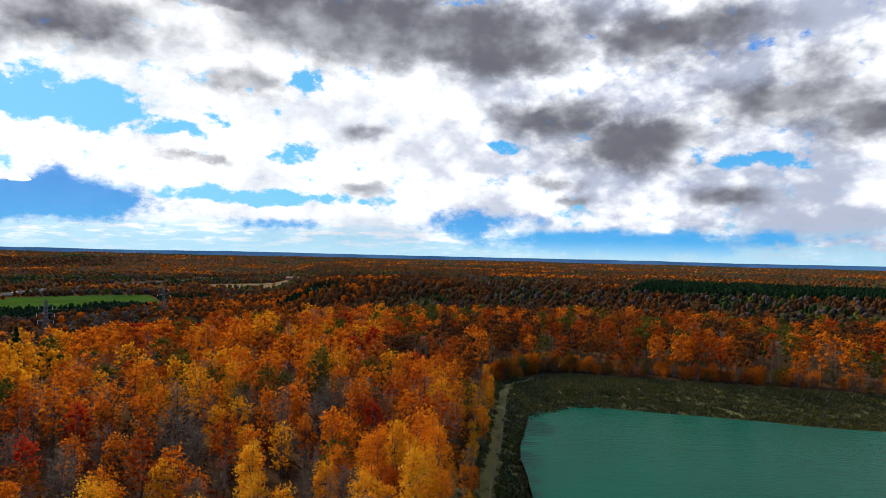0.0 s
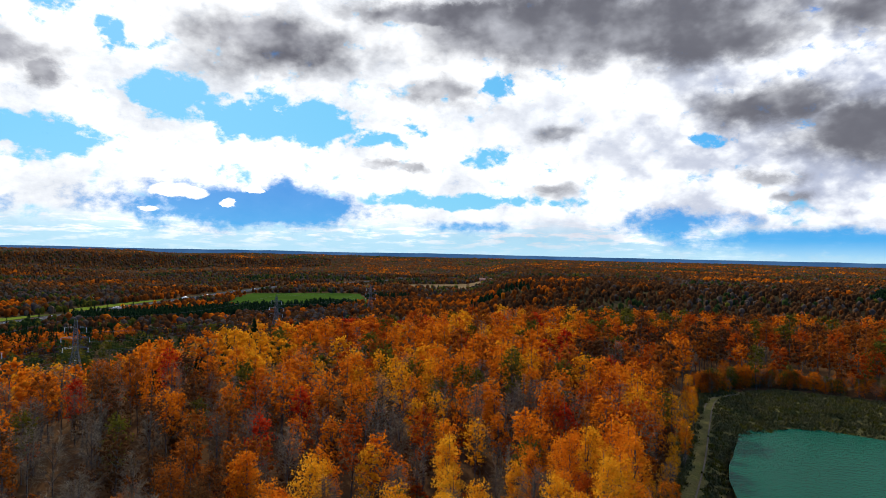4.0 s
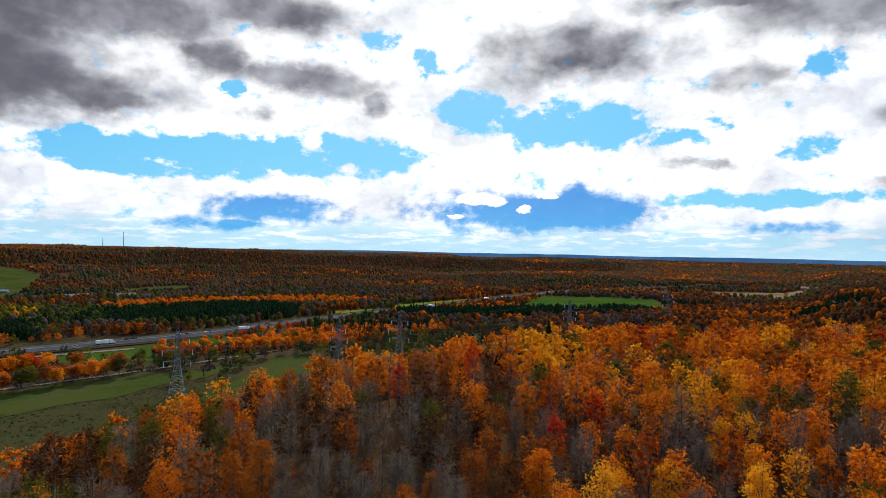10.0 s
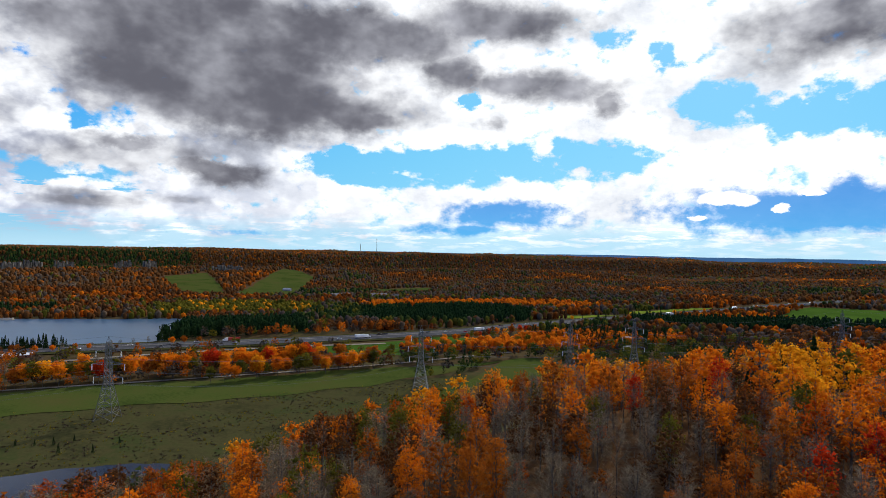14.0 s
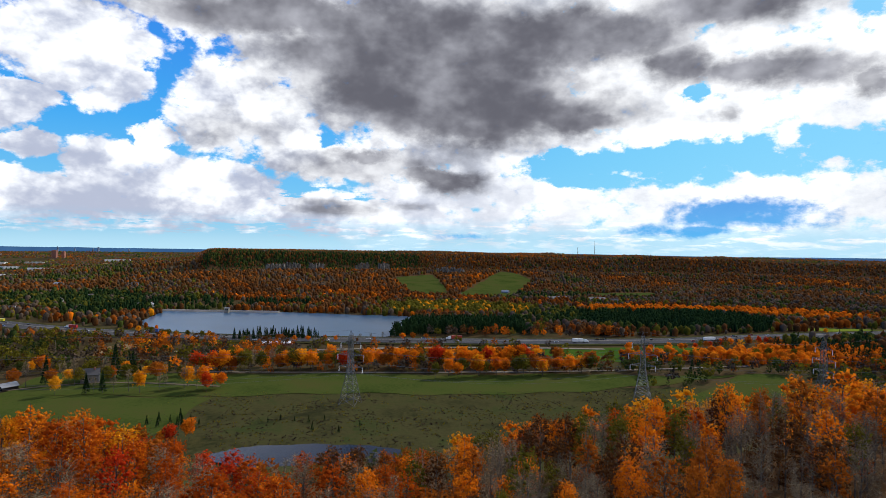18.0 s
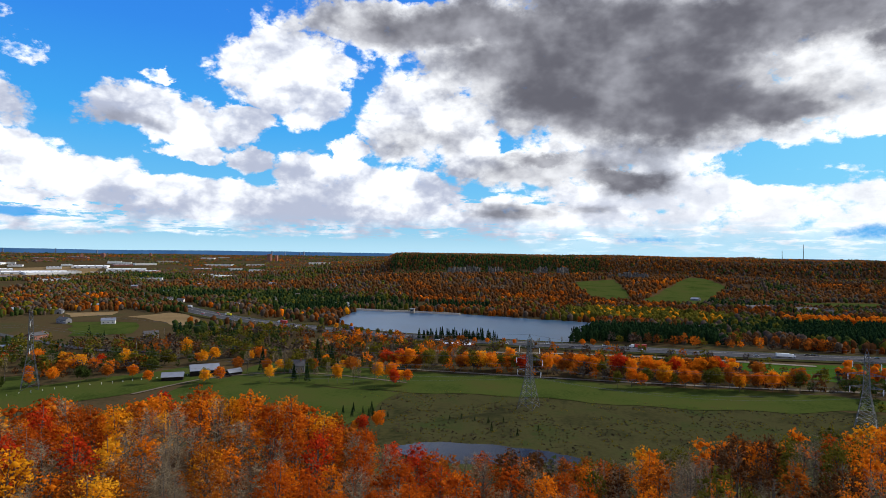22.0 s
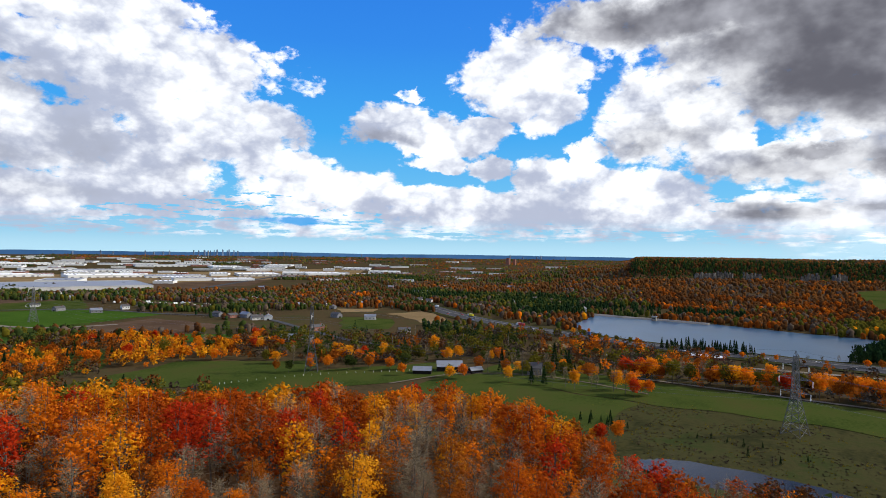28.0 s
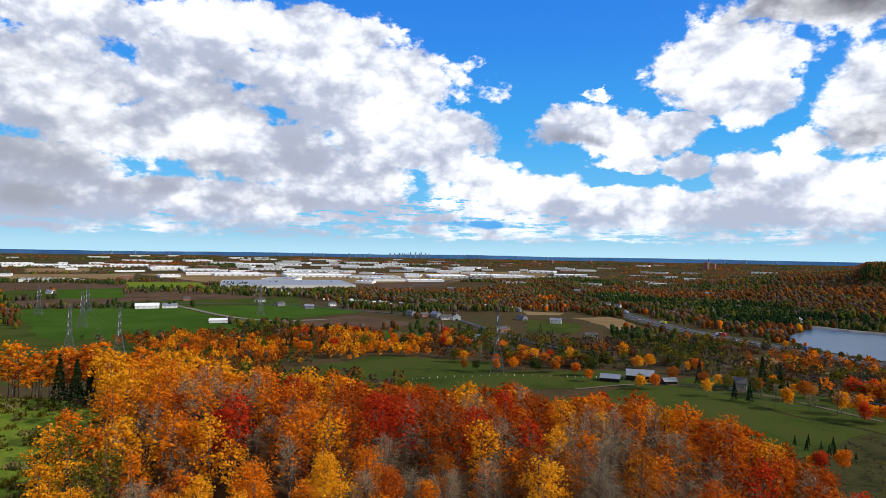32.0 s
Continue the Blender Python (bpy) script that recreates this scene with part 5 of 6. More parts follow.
# ---------------------------------------------------------------- weeds of the pond bank and meadow
def tufts():
    rng = np.random.default_rng(51)
    mats = [M_BANK, M_OLIVE, M_RUST]
    kinds = []
    for m in range(3):
        n = 26
        base = rng.normal(0, 0.45, (n, 3)) * np.array([1, 1, 0])
        lean = rng.normal(0, 0.4, (n, 3)) + np.array([0, 0, 0.9])
        side = rng.normal(0, 0.16, (n, 3)) * np.array([1, 1, 0.2])
        V = np.stack([base - side, base + side, base + lean * rng.uniform(0.5, 1.1, (n, 1))], 1).reshape(-1, 3)
        kinds.append((V, np.arange(3 * n).reshape(-1, 3), m))
    x, y = rng.uniform(4, 250, 46000), rng.uniform(70, 225, 46000)
    ok = inside(x, y, POND_CLEARING) & ~inside(x, y, QUARRY_POND) & (np.hypot(x, y) > 95) & (np.degrees(np.arctan2(-x, y)) > -42)
    ok &= ~((x > 6) & (x < 33) & (np.abs(x - np.interp(y, [60, 112, 150, 192, 205, 214], [7, 8.5, 14, 20, 24, 32])) < 1.7))
    x, y = x[ok], y[ok]
    pick = np.where(rng.random(len(x)) < 0.82, 0, 1)
    places = np.stack([pick, x, y, height(x, y), rng.uniform(0.35, 0.95, len(x)), rng.uniform(0, 6.28, len(x))], -1)
    scatter("bank_weeds", mats, kinds, places, "tall dry weeds and grass on the pond bank", "grass")
    x, y = rng.uniform(-28, 15, 2600), rng.uniform(-225, -60, 2600)
    ok = inside(x, y, HOUSE_LAWN) & (rng.random(2600) < np.interp(y, [-225, -150, -130, -60], [0.12, 0.2, 0.9, 1.0]))
    x, y = x[ok], y[ok]
    places = np.stack([np.where(rng.random(len(x)) < 0.6, 1, 0), x, y, height(x, y), rng.uniform(0.5, 1.6, len(x)), rng.uniform(0, 6.28, len(x))], -1)
    scatter("lawn_weeds", mats, kinds, places, "long dry grass and weeds at the edge of the lawn", "grass")
    kinds = [(V[:24], F[:8], m) for V, F, m in kinds]
    x, y = rng.uniform(-410, -235, 9000), rng.uniform(-140, 210, 9000)
    ok = ~inside(x, y, HILL_POND) & (np.array([noise.noise((a * 0.05, b * 0.05, 4.5)) for a, b in zip(x, y)]) > -0.1)
    x, y = x[ok], y[ok]
    places = np.stack([(rng.random(len(x)) < 0.35).astype(int), x, y, height(x, y), rng.uniform(0.3, 0.85, len(x)), rng.uniform(0, 6.28, len(x))], -1)
    scatter("meadow_weeds", [M_SCRUB, M_OLIVE, M_RUST], kinds, places, "tussocks and low shrubs of the rough meadow", "grass")


tufts()

# ---------------------------------------------------------------- helpers for built things
def part(name, bm, mat, parent, label=""):
    me = bpy.data.meshes.new(name)
    bm.to_mesh(me)
    bm.free()
    me.materials.append(mat)
    ob = new(name, me)
    ob.parent = parent
    return tagged(ob, label)


def boxes(*items, bevel=0.0):
    """A bmesh of boxes (centre, size)."""
    bm = bmesh.new()
    for c, s in items:
        geo = bmesh.ops.create_cube(bm, size=1.0, matrix=Matrix.LocRotScale(c, None, s))
        if bevel:
            bmesh.ops.bevel(bm, geom=list({e for v in geo["verts"] for e in v.link_edges}), offset=bevel, segments=1, affect="EDGES")
    return bm


def bars(segments, radius, sides=4):
    bits = [tube(a, b, radius, radius, sides) for a, b in segments]
    V, F = join(bits)
    bm = bmesh.new()
    vs = [bm.verts.new(v) for v in V]
    for f in F:
        bm.faces.new([vs[i] for i in f])
    return bm


def sweep(pts, radius, sides=3):
    """One unbroken tube along a line of points."""
    bm = bmesh.new()
    way = (pts[-1] - pts[0]).normalized()
    u = way.cross(Vector((0.3, 0.2, 1))).normalized()
    w = u.cross(way)
    rings = [[bm.verts.new(p + radius * (math.cos(a) * u + math.sin(a) * w)) for a in np.arange(sides) * 2 * math.pi / sides] for p in pts]
    for r, q in zip(rings[:-1], rings[1:]):
        for i in range(sides):
            bm.faces.new((r[i], r[(i + 1) % sides], q[(i + 1) % sides], q[i]))
    return bm


def prism(profile, length):
    """A solid of an (x, z) outline drawn along y, centred."""
    bm = bmesh.new()
    a = [bm.verts.new((x, -length / 2, z)) for x, z in profile]
    b = [bm.verts.new((x, length / 2, z)) for x, z in profile]
    n = len(profile)
    bm.faces.new(a)
    bm.faces.new(b[::-1])
    for i in range(n):
        bm.faces.new((a[i], b[i], b[(i + 1) % n], a[(i + 1) % n]))
    bmesh.ops.recalc_face_normals(bm, faces=bm.faces[:])
    return bm


def thing(name, label, category, x, y, yaw=0.0, group="", off=0.0):
    t = tagged(new(name), label, category, group)
    t.matrix_basis = pose(x, y, float(height(x, y)) + off, 0, 0, yaw)
    return t


M_INSULATOR = plain("pale_insulator", (0.72, 0.72, 0.70), 0.35)
M_GLASS = plain("dark_window_glass", (0.02, 0.025, 0.03), 0.08, 0, 0.1, spec=0.6)
M_BRICK = plain("red_brown_brick", (0.22, 0.09, 0.06), 0.85, 0, 0.25, 0.8)
M_SIDING = plain("pale_siding", (0.5, 0.49, 0.46), 0.7, 0, 0.1, 0.5)
M_SHINGLE = plain("dark_shingles", (0.07, 0.066, 0.065), 0.85, 0, 0.25, 0.8)
M_CONCRETE = earthy("concrete", (0.16, 0.145, 0.125), (0.26, 0.235, 0.20), 0.05, 0.6)
M_TYRE = plain("black_rubber", (0.015, 0.015, 0.015), 0.9)
M_FIELDSTONE = plain("grey_fieldstone", (0.16, 0.16, 0.17), 0.9, 0, 0.3, 1.2)
M_WOODPOLE = plain("weathered_pole_wood", (0.20, 0.17, 0.14), 0.9, 0, 0.2)
# Blue-grey of the far towers: distance haze put into the colour.
M_HAZE_TOWER = plain("haze_tinted_tower", (0.12, 0.17, 0.26), 0.7, 0, 0.3, 0.02)
PAINTS = [plain("paint_" + n, c, 0.3, 0.1, 0.03, 0.3, 0.5) for n, c in
          (("white", (0.75, 0.75, 0.75)), ("silver", (0.45, 0.46, 0.47)), ("black", (0.02, 0.02, 0.022)), ("red", (0.40, 0.03, 0.025)), ("blue", (0.04, 0.09, 0.25)), ("grey", (0.15, 0.15, 0.16)), ("yellow", (0.65, 0.55, 0.03)))]


# ---------------------------------------------------------------- pylons and lines
def pylon(x, y, tall, yaw, arms=(0.82, 0.66, 0.50), reach=(5.6, 7.4, 6.2), base=5.2, slant=0.0):
    t = thing("electricity_pylon", "galvanised steel lattice electricity pylon with pale insulators", "pylon", x, y, yaw, "pylons of the power line")

    def half(h):
        f = h / tall
        return base * (1 - f / 0.45) + 1.7 * f / 0.45 if f < 0.45 else 1.7 - 0.9 * (f - 0.45) / 0.55

    levels = [0, 0.10, 0.20, 0.29, 0.37, 0.45, 0.52, 0.59, 0.66, 0.73, 0.80, 0.87, 0.93]
    corners = [(-1, -1), (1, -1), (1, 1), (-1, 1)]
    at = lambda c, f: (c[0] * half(f * tall), c[1] * half(f * tall), f * tall)
    for c in corners:
        part("leg", sweep([Vector(at(c, f)) for f in levels], 0.17, 4), M_STEEL, t)
    for i in range(4):
        c, d = corners[i], corners[(i + 1) % 4]
        seg = []
        for a, b in zip(levels[:-1], levels[1:]):
            seg += [(at(c, a), at(d, b)), (at(d, a), at(c, b)), (at(c, b), at(d, b))]
        part("lattice_face", bars(seg, 0.11, 3), M_STEEL, t)
    top = levels[-1]
    part("peak", bars([(at(c, top), (slant, 0, tall)) for c in corners], 0.11), M_STEEL, t)
    tips = []
    for f, out in zip(arms, reach):
        for s in (-1, 1):
            z = f * tall
            tip = (s * (half(z) + out), 0, z + 0.4)
            seg = [((s * half(z), e * half(z), z), tip) for e in (-1, 1)] + [((s * half(z), e * half(z), z + 1.6), tip) for e in (-1, 1)]
            mid = lambda k, e, up: tuple(np.array((s * half(z), e * half(z), z + up)) * (1 - k) + np.array(tip) * k)
            for k in (0.3, 0.6):
                seg += [(mid(k, 1, 0), mid(k, 1, 1.6)), (mid(k, -1, 0), mid(k, -1, 1.6)), (mid(k, 1, 0), mid(k, -1, 0))]
            part("crossarm", bars(seg, 0.11, 3), M_STEEL, t)
            drop = (tip[0], 0, tip[2] - 3.6)
            discs = bars([((tip[0], 0, tip[2]), drop)], 0.10, 5)
            for k in range(6):
                zc = tip[2] - 0.4 - k * 0.52
                bmesh.ops.create_cone(discs, cap_ends=True, segments=7, radius1=0.30, radius2=0.14, depth=0.2, matrix=Matrix.Translation((tip[0], 0, zc)))
            part("insulator", discs, M_INSULATOR, t, "pale insulator string")
            tips.append(t.matrix_basis @ Vector(drop))
    tips.append(t.matrix_basis @ Vector((slant, 0, tall)))
    return tips


LINE = [pylon(-346, -858, 46, -10), pylon(-338, -354, 55, 42, slant=1.2), pylon(-378, -29, 45, 68), pylon(-385, 157, 44, 62), pylon(-374, 331, 44, 40), pylon(-379, 588, 44, 0), pylon(-385, 850, 44, 0)]
pylon(-367, 266, 44, 8)
SIDE_LINE = [pylon(-112, -590, 46, 75), pylon(-78, -615, 46, 75), pylon(-118, -830, 44, 70), pylon(-90, -1000, 42, 70), pylon(-150, -1010, 40, 70)]


def wires(a_tips, b_tips, sag):
    t = tagged(new("power_line"), "thin sagging power line cables between two pylons", "cable", "spans of the power line")
    t.location = a_tips[0]
    for p, q in zip(a_tips, b_tips):
        pts = [p.lerp(q, s) - Vector((0, 0, sag * 4 * s * (1 - s))) - a_tips[0] for s in np.linspace(0, 1, 13)]
        part("cable", sweep(pts, 0.05), M_STEEL, t)


for a, b in zip(LINE[:-1], LINE[1:]):
    wires(a, b, 7.0)
wires(SIDE_LINE[0], SIDE_LINE[2], 6.0)


# ---------------------------------------------------------------- houses, barns and sheds
def gabled(name, label, category, x, y, yaw, w, d, h, rise, wall, roof, group="", windows=3, chimney=False, door=True):
    t = thing(name, label, category, x, y, yaw, group, -0.2)
    part("wall", prism([(-w / 2, 0), (w / 2, 0), (w / 2, h), (0, h + rise), (-w / 2, h)], d), wall, t)
    o, th = 0.5, 0.25
    for s in (-1, 1):
        k = rise / (w / 2)
        part("roof", prism([(0, h + rise + 0.02), (0, h + rise + th), (s * (w / 2 + o), h - o * k + th), (s * (w / 2 + o), h - o * k + 0.02)], d + 2 * o), roof, t)
    for s in (-1, 1):
        for i in range(windows):
            yy = -d / 2 + d * (i + 0.5) / windows
            win = part("window", boxes(((s * (w / 2 + 0.03), yy, h * 0.55), (0.12, min(1.6, d / windows * 0.5), min(1.4, h * 0.4)))), M_SIDING, t)
            part("pane", boxes(((s * (w / 2 + 0.10), yy, h * 0.55), (0.06, min(1.3, d / windows * 0.4), min(1.15, h * 0.32)))), M_GLASS, win)
    if door:
        part("door", boxes(((0, -d / 2 - 0.04, min(1.1, h * 0.4)), (min(4.0, w * 0.3), 0.12, min(2.2, h * 0.8)))), M_DARKWOOD, t)
    if chimney:
        part("chimney", boxes(((w * 0.18, d * 0.25, h + rise + 0.3), (0.8, 0.8, 2.0))), M_BRICK, t)
    return t


gabled("barn", "old black-boarded barn with a grey sheet metal roof", "barn", -412, -274, 38, 12, 20, 4.4, 3.6, M_DARKWOOD, M_GREYROOF, windows=0)
gabled("barn", "low black shed with a pale metal roof beside the barn", "shed", -389, -284, 30, 9, 14, 3.2, 2.4, M_DARKWOOD, M_GREYROOF, windows=0)
gabled("shed", "small black shed with a pale metal roof", "shed", -416, -252, 60, 6, 10, 3.0, 2.0, M_DARKWOOD, M_GREYROOF, windows=0)
gabled("farmhouse", "grey fieldstone farmhouse among bare trees", "house", -440, -212, 20, 9, 11, 6.0, 3.6, M_FIELDSTONE, M_SHINGLE, windows=3, chimney=True)
gabled("farm_building", "large white farm building with a white roof", "barn", -237, -1044, 75, 18, 34, 5, 3.5, M_WHITE, M_WHITE, windows=4)
gabled("farm_building", "white farm hall beside dark trees", "barn", -268, -1034, 75, 14, 22, 4.5, 3, M_WHITE, M_GREYROOF, windows=3)
gabled("long_shed", "long white shed in the green field", "shed", -267, -797, 62, 9, 24, 4, 2.2, M_WHITE, M_WHITE, windows=0)
gabled("long_shed", "long silver-roofed barn among trees", "barn", -460, -499, 40, 9, 26, 3.4, 2, M_SIDING, M_GREYROOF, windows=4)
gabled("long_shed", "long silver-roofed barn among trees", "barn", -443, -509, 40, 8, 18, 3.4, 2, M_SIDING, M_GREYROOF, windows=3)
gabled("long_shed", "low red shed with a pale roof by the highway", "shed", -606, -118, 6, 7, 30, 2.6, 1.2, M_BRICK, M_WHITE, windows=4)
gabled("ski_lodge", "broad ski lodge with a grey roof below the slopes", "house", -1150, 300, 20, 18, 40, 6, 4, M_BRICK, M_SHINGLE, windows=6)
gabled("ski_lodge", "dark ski lodge below the slopes", "house", -1130, 370, 10, 16, 34, 6, 4, M_DARKWOOD, M_SHINGLE, windows=6)
HOUSES = [(-639, -620), (-559, -435), (-539, -754), (-542, -727), (-555, -713), (-547, -679), (-557, -668), (-1106, -991), (-1108, -1049), (-911, -549), (-649, -565), (-519, -536),
          (-1088, 1684), (-1117, 1630), (-940, 1750), (-867, 794), (-723, 1827), (-1322, 578), (-1122, 401), (-1274, 309), (-822, 2040), (-331, -1168), (-968, -719), (-950, -680), (-150, -1449),
          (-1342, 234), (-1070, 1172), (-1385, 1088), (-238, 1814), (-700, -905), (-730, -960), (-690, -1000), (-1010, -880), (-1180, -1120), (-1240, -1010)]
rnd = random.Random(29)
for k in range(46):
    yaw, r = rnd.uniform(111, 158), rnd.uniform(930, 1650)
    x, y = polar(yaw, r)
    if min((x - a) ** 2 + (y - b) ** 2 for a, b in HWAY) > 60 ** 2:
        HOUSES.append((round(x), round(y)))
rnd = random.Random(17)
for k, (x, y) in enumerate(HOUSES):
    wall, word = rnd.choice([(M_SIDING, "pale-sided"), (M_BRICK, "red brick"), (M_WHITE, "white"), (M_FIELDSTONE, "grey")])
    roof, cover = rnd.choice([(M_SHINGLE, "dark shingled"), (M_SHINGLE, "dark shingled"), (M_GREYROOF, "grey metal")])
    gabled("house", f"{word} country house with a {cover} roof among trees", "house", x, y, rnd.uniform(0, 180), rnd.uniform(8, 11), rnd.uniform(11, 17), rnd.uniform(3.5, 5.5), rnd.uniform(2.2, 3.2), wall, roof, "houses of the valley", 3, True)
gabled("big_roofed_hall", "red farm hall beyond the tan field", "barn", -398, 1648, 80, 16, 40, 6, 4, M_BRICK, M_BRICK, windows=4)
for x, y in ((-1161, -854), (-1128, -807), (-1095, -766)):
    gabled("greenhouse", "long pale greenhouse in a row", "greenhouse", x, y, 40, 9, 34, 2.6, 1.8, M_WHITE, M_GREYROOF, "greenhouses", 0)


# ---------------------------------------------------------------- warehouses and the town
def warehouse(x, y, wide, deep, tall, yaw, wall, roof, label):
    t = thing("warehouse", label, "warehouse", x, y, yaw, "warehouses of the industrial park", -0.3)
    part("wall", boxes(((0, 0, tall / 2), (wide, deep, tall))), wall, t)
    part("parapet", boxes(((0, deep / 2 + 0.2, tall + 0.4), (wide + 0.8, 0.5, 1.2)), ((0, -deep / 2 - 0.2, tall + 0.4), (wide + 0.8, 0.5, 1.2)),
                          ((wide / 2 + 0.2, 0, tall + 0.4), (0.5, deep, 1.2)), ((-wide / 2 - 0.2, 0, tall + 0.4), (0.5, deep, 1.2))), wall, t)
    part("roof", boxes(((0, 0, tall + 0.15), (wide - 0.6, deep - 0.6, 0.3))), roof, t)
    part("roof_unit", boxes(*[((wide * (i - 1.5) / 4, deep * 0.1, tall + 1.0), (5, 4, 1.6)) for i in range(4)]), M_GREYROOF, t)
    n = max(3, int(wide / 22))
    for i in range(n):
        part("dock_door", boxes(((-wide / 2 + wide * (i + 0.5) / n, deep / 2 + 0.3, 2.6), (8, 0.3, 4.2))), M_FIELDSTONE, t)


M_PALEROOF = plain("white_membrane_roof", (0.82, 0.82, 0.80), 0.6, 0, 0.05, 0.01)
WARE = [(-787, -2588, 151), (-745, -2892, 138), (-813, -2239, 177), (-1102, -2617, 194), (-1252, -2476, 221), (-1616, -2699, 228), (-1017, -2032, 220), (-1178, -1887, 182), (-1617, -2936, 210),
        (-1186, -3032, 192), (-1488, -3220, 185), (-1999, -2959, 163), (-1483, -1844, 153), (-1722, -1813, 228), (-2178, -1984, 132), (-2031, -1690, 140), (-629, -3111, 162),
        (-443, -3060, 123), (-313, -3120, 140), (-208, -3235, 121), (-1770, -2423, 138), (-2093, -2416, 118), (-1128, -3278, 170), (-1041, -3477, 144), (-1876, -3134, 198), (-827, -3429, 134), (-793, -1796, 102)]
for x, y, w in WARE:
    facing = math.degrees(math.atan2(-x, y)) + 180 + rnd.uniform(-12, 12)
    roof = M_PALEROOF if rnd.random() < 0.8 else M_GREYROOF
    warehouse(x, y, w * 0.95, rnd.uniform(90, 150), rnd.uniform(6.5, 8.5), facing - 180 + 180, M_WHITE if rnd.random() < 0.75 else M_SIDING, roof, "long low white warehouse with loading docks and a pale flat roof")
warehouse(-700, -1560, 330, 260, 8, 160, M_SIDING, M_GREYROOF, "very large low warehouse with a blue-grey flat roof")
rnd = random.Random(23)
for k in range(150):
    yaw, r = rnd.triangular(112, 184, 152), rnd.triangular(1750, 4600, 2700)
    x, y = polar(yaw, r)
    w = rnd.uniform(35, 120)
    warehouse(x, y, w, rnd.uniform(30, 80), rnd.uniform(5, 8), yaw + rnd.uniform(-15, 15), rnd.choice([M_WHITE, M_WHITE, M_SIDING, M_BRICK]), rnd.choice([M_PALEROOF, M_PALEROOF, M_GREYROOF]), "far flat-roofed commercial building in the town")


def tower_block(x, y, w, d, h, mat, label, group):
    t = thing("tower_block", label, "building", x, y, rnd.uniform(0, 90), group, -0.5)
    part("wall", boxes(((0, 0, h / 2), (w, d, h))), mat, t)
    part("roof_house", boxes(((0, 0, h + 1.2), (w * 0.4, d * 0.5, 2.6))), mat, t)


SKYLINE = [150.2, 149.6, 148.8, 148.4, 146.4, 146.1, 145.7, 145.4, 145.1, 144.8, 144.5, 144.1, 143.8, 143.5, 143.2, 142.9, 140.3, 139.5, 138.8, 138.2, 134.8, 131.9, 155.4, 153.5, 152.6, 170.6, 170.0, 168.2, 165.6, 115.7, 115.3, 118.2, 117.0, 113.0]
for a in SKYLINE:
    h = 26 + 18 * math.exp(-((a - 144.5) / 2.2) ** 2) + rnd.uniform(-6, 8)
    x, y = polar(a + rnd.uniform(-0.1, 0.1), rnd.uniform(4780, 4850))
    tower_block(x, y, rnd.uniform(4.5, 10), rnd.uniform(5, 10), h, M_HAZE_TOWER, "distant city tower on the skyline, tinted blue-grey for haze", "towers of the far city")
for a, r, w, h in ((118.3, 3600, 24, 40), (117.7, 3620, 20, 34), (133, 3900, 26, 24), (131.5, 4000, 30, 22), (128, 4100, 26, 20)):
    tower_block(*polar(a, r), w, 14, h, M_BRICK, "brown apartment block standing over the trees", "apartment blocks")
chim = thing("factory_chimney", "slim pale factory chimney over the warehouses", "chimney", *polar(145.3, 4100))
part("shaft", bars([((0, 0, 0), (0, 0, 48))], 2.2, 8), M_CONCRETE, chim)
for a in (72.1, 73.6):
    mast = thing("radio_mast", "slender steel radio mast on the wooded ridge", "mast", *polar(a, 2420))
    hgt = 62 if a < 73 else 40
    part("mast_shaft", bars([((-1, 0, 0), (-0.5, 0, hgt)), ((1, 0, 0), (0.5, 0, hgt)), ((0, 1.5, 0), (0, 0.5, hgt))] + [((-1, 0, k), (1, 0, k + 4)) for k in range(0, hgt - 4, 4)], 0.35), M_STEEL, mast)


# ---------------------------------------------------------------- dam, cliff and far hills
def dam():
    t = thing("dam", "long low pale concrete dam along the lake", "dam", -905, -245)
    pts = [(-16, -97), (-8, -50), (-8, 0), (-2, 40), (2, 72)]
    for p, q in zip(pts[:-1], pts[1:]):
        m = ((p[0] + q[0]) / 2, (p[1] + q[1]) / 2)
        bm = prism([(-4, -1), (9, -1), (3, 3.0), (0, 3.0)], math.dist(p, q) + 0.5)
        bmesh.ops.transform(bm, matrix=pose(m[0], m[1], 0, 0, 0, math.degrees(math.atan2(q[1] - p[1], q[0] - p[0])) - 90), verts=bm.verts[:])
        part("dam_wall", bm, M_CONCRETE, t)
    g = thing("gatehouse", "small pale gatehouse tower of the dam", "building", -899, -246)
    part("wall", boxes(((0, 0, 3.5), (6, 6, 7))), M_CONCRETE, g)
    part("roof", boxes(((0, 0, 7.2), (7.4, 7.4, 0.5))), M_GREYROOF, g)
    part("window", boxes(((3.05, 0, 4.8), (0.15, 4.4, 1.5))), M_GLASS, g)


dam()


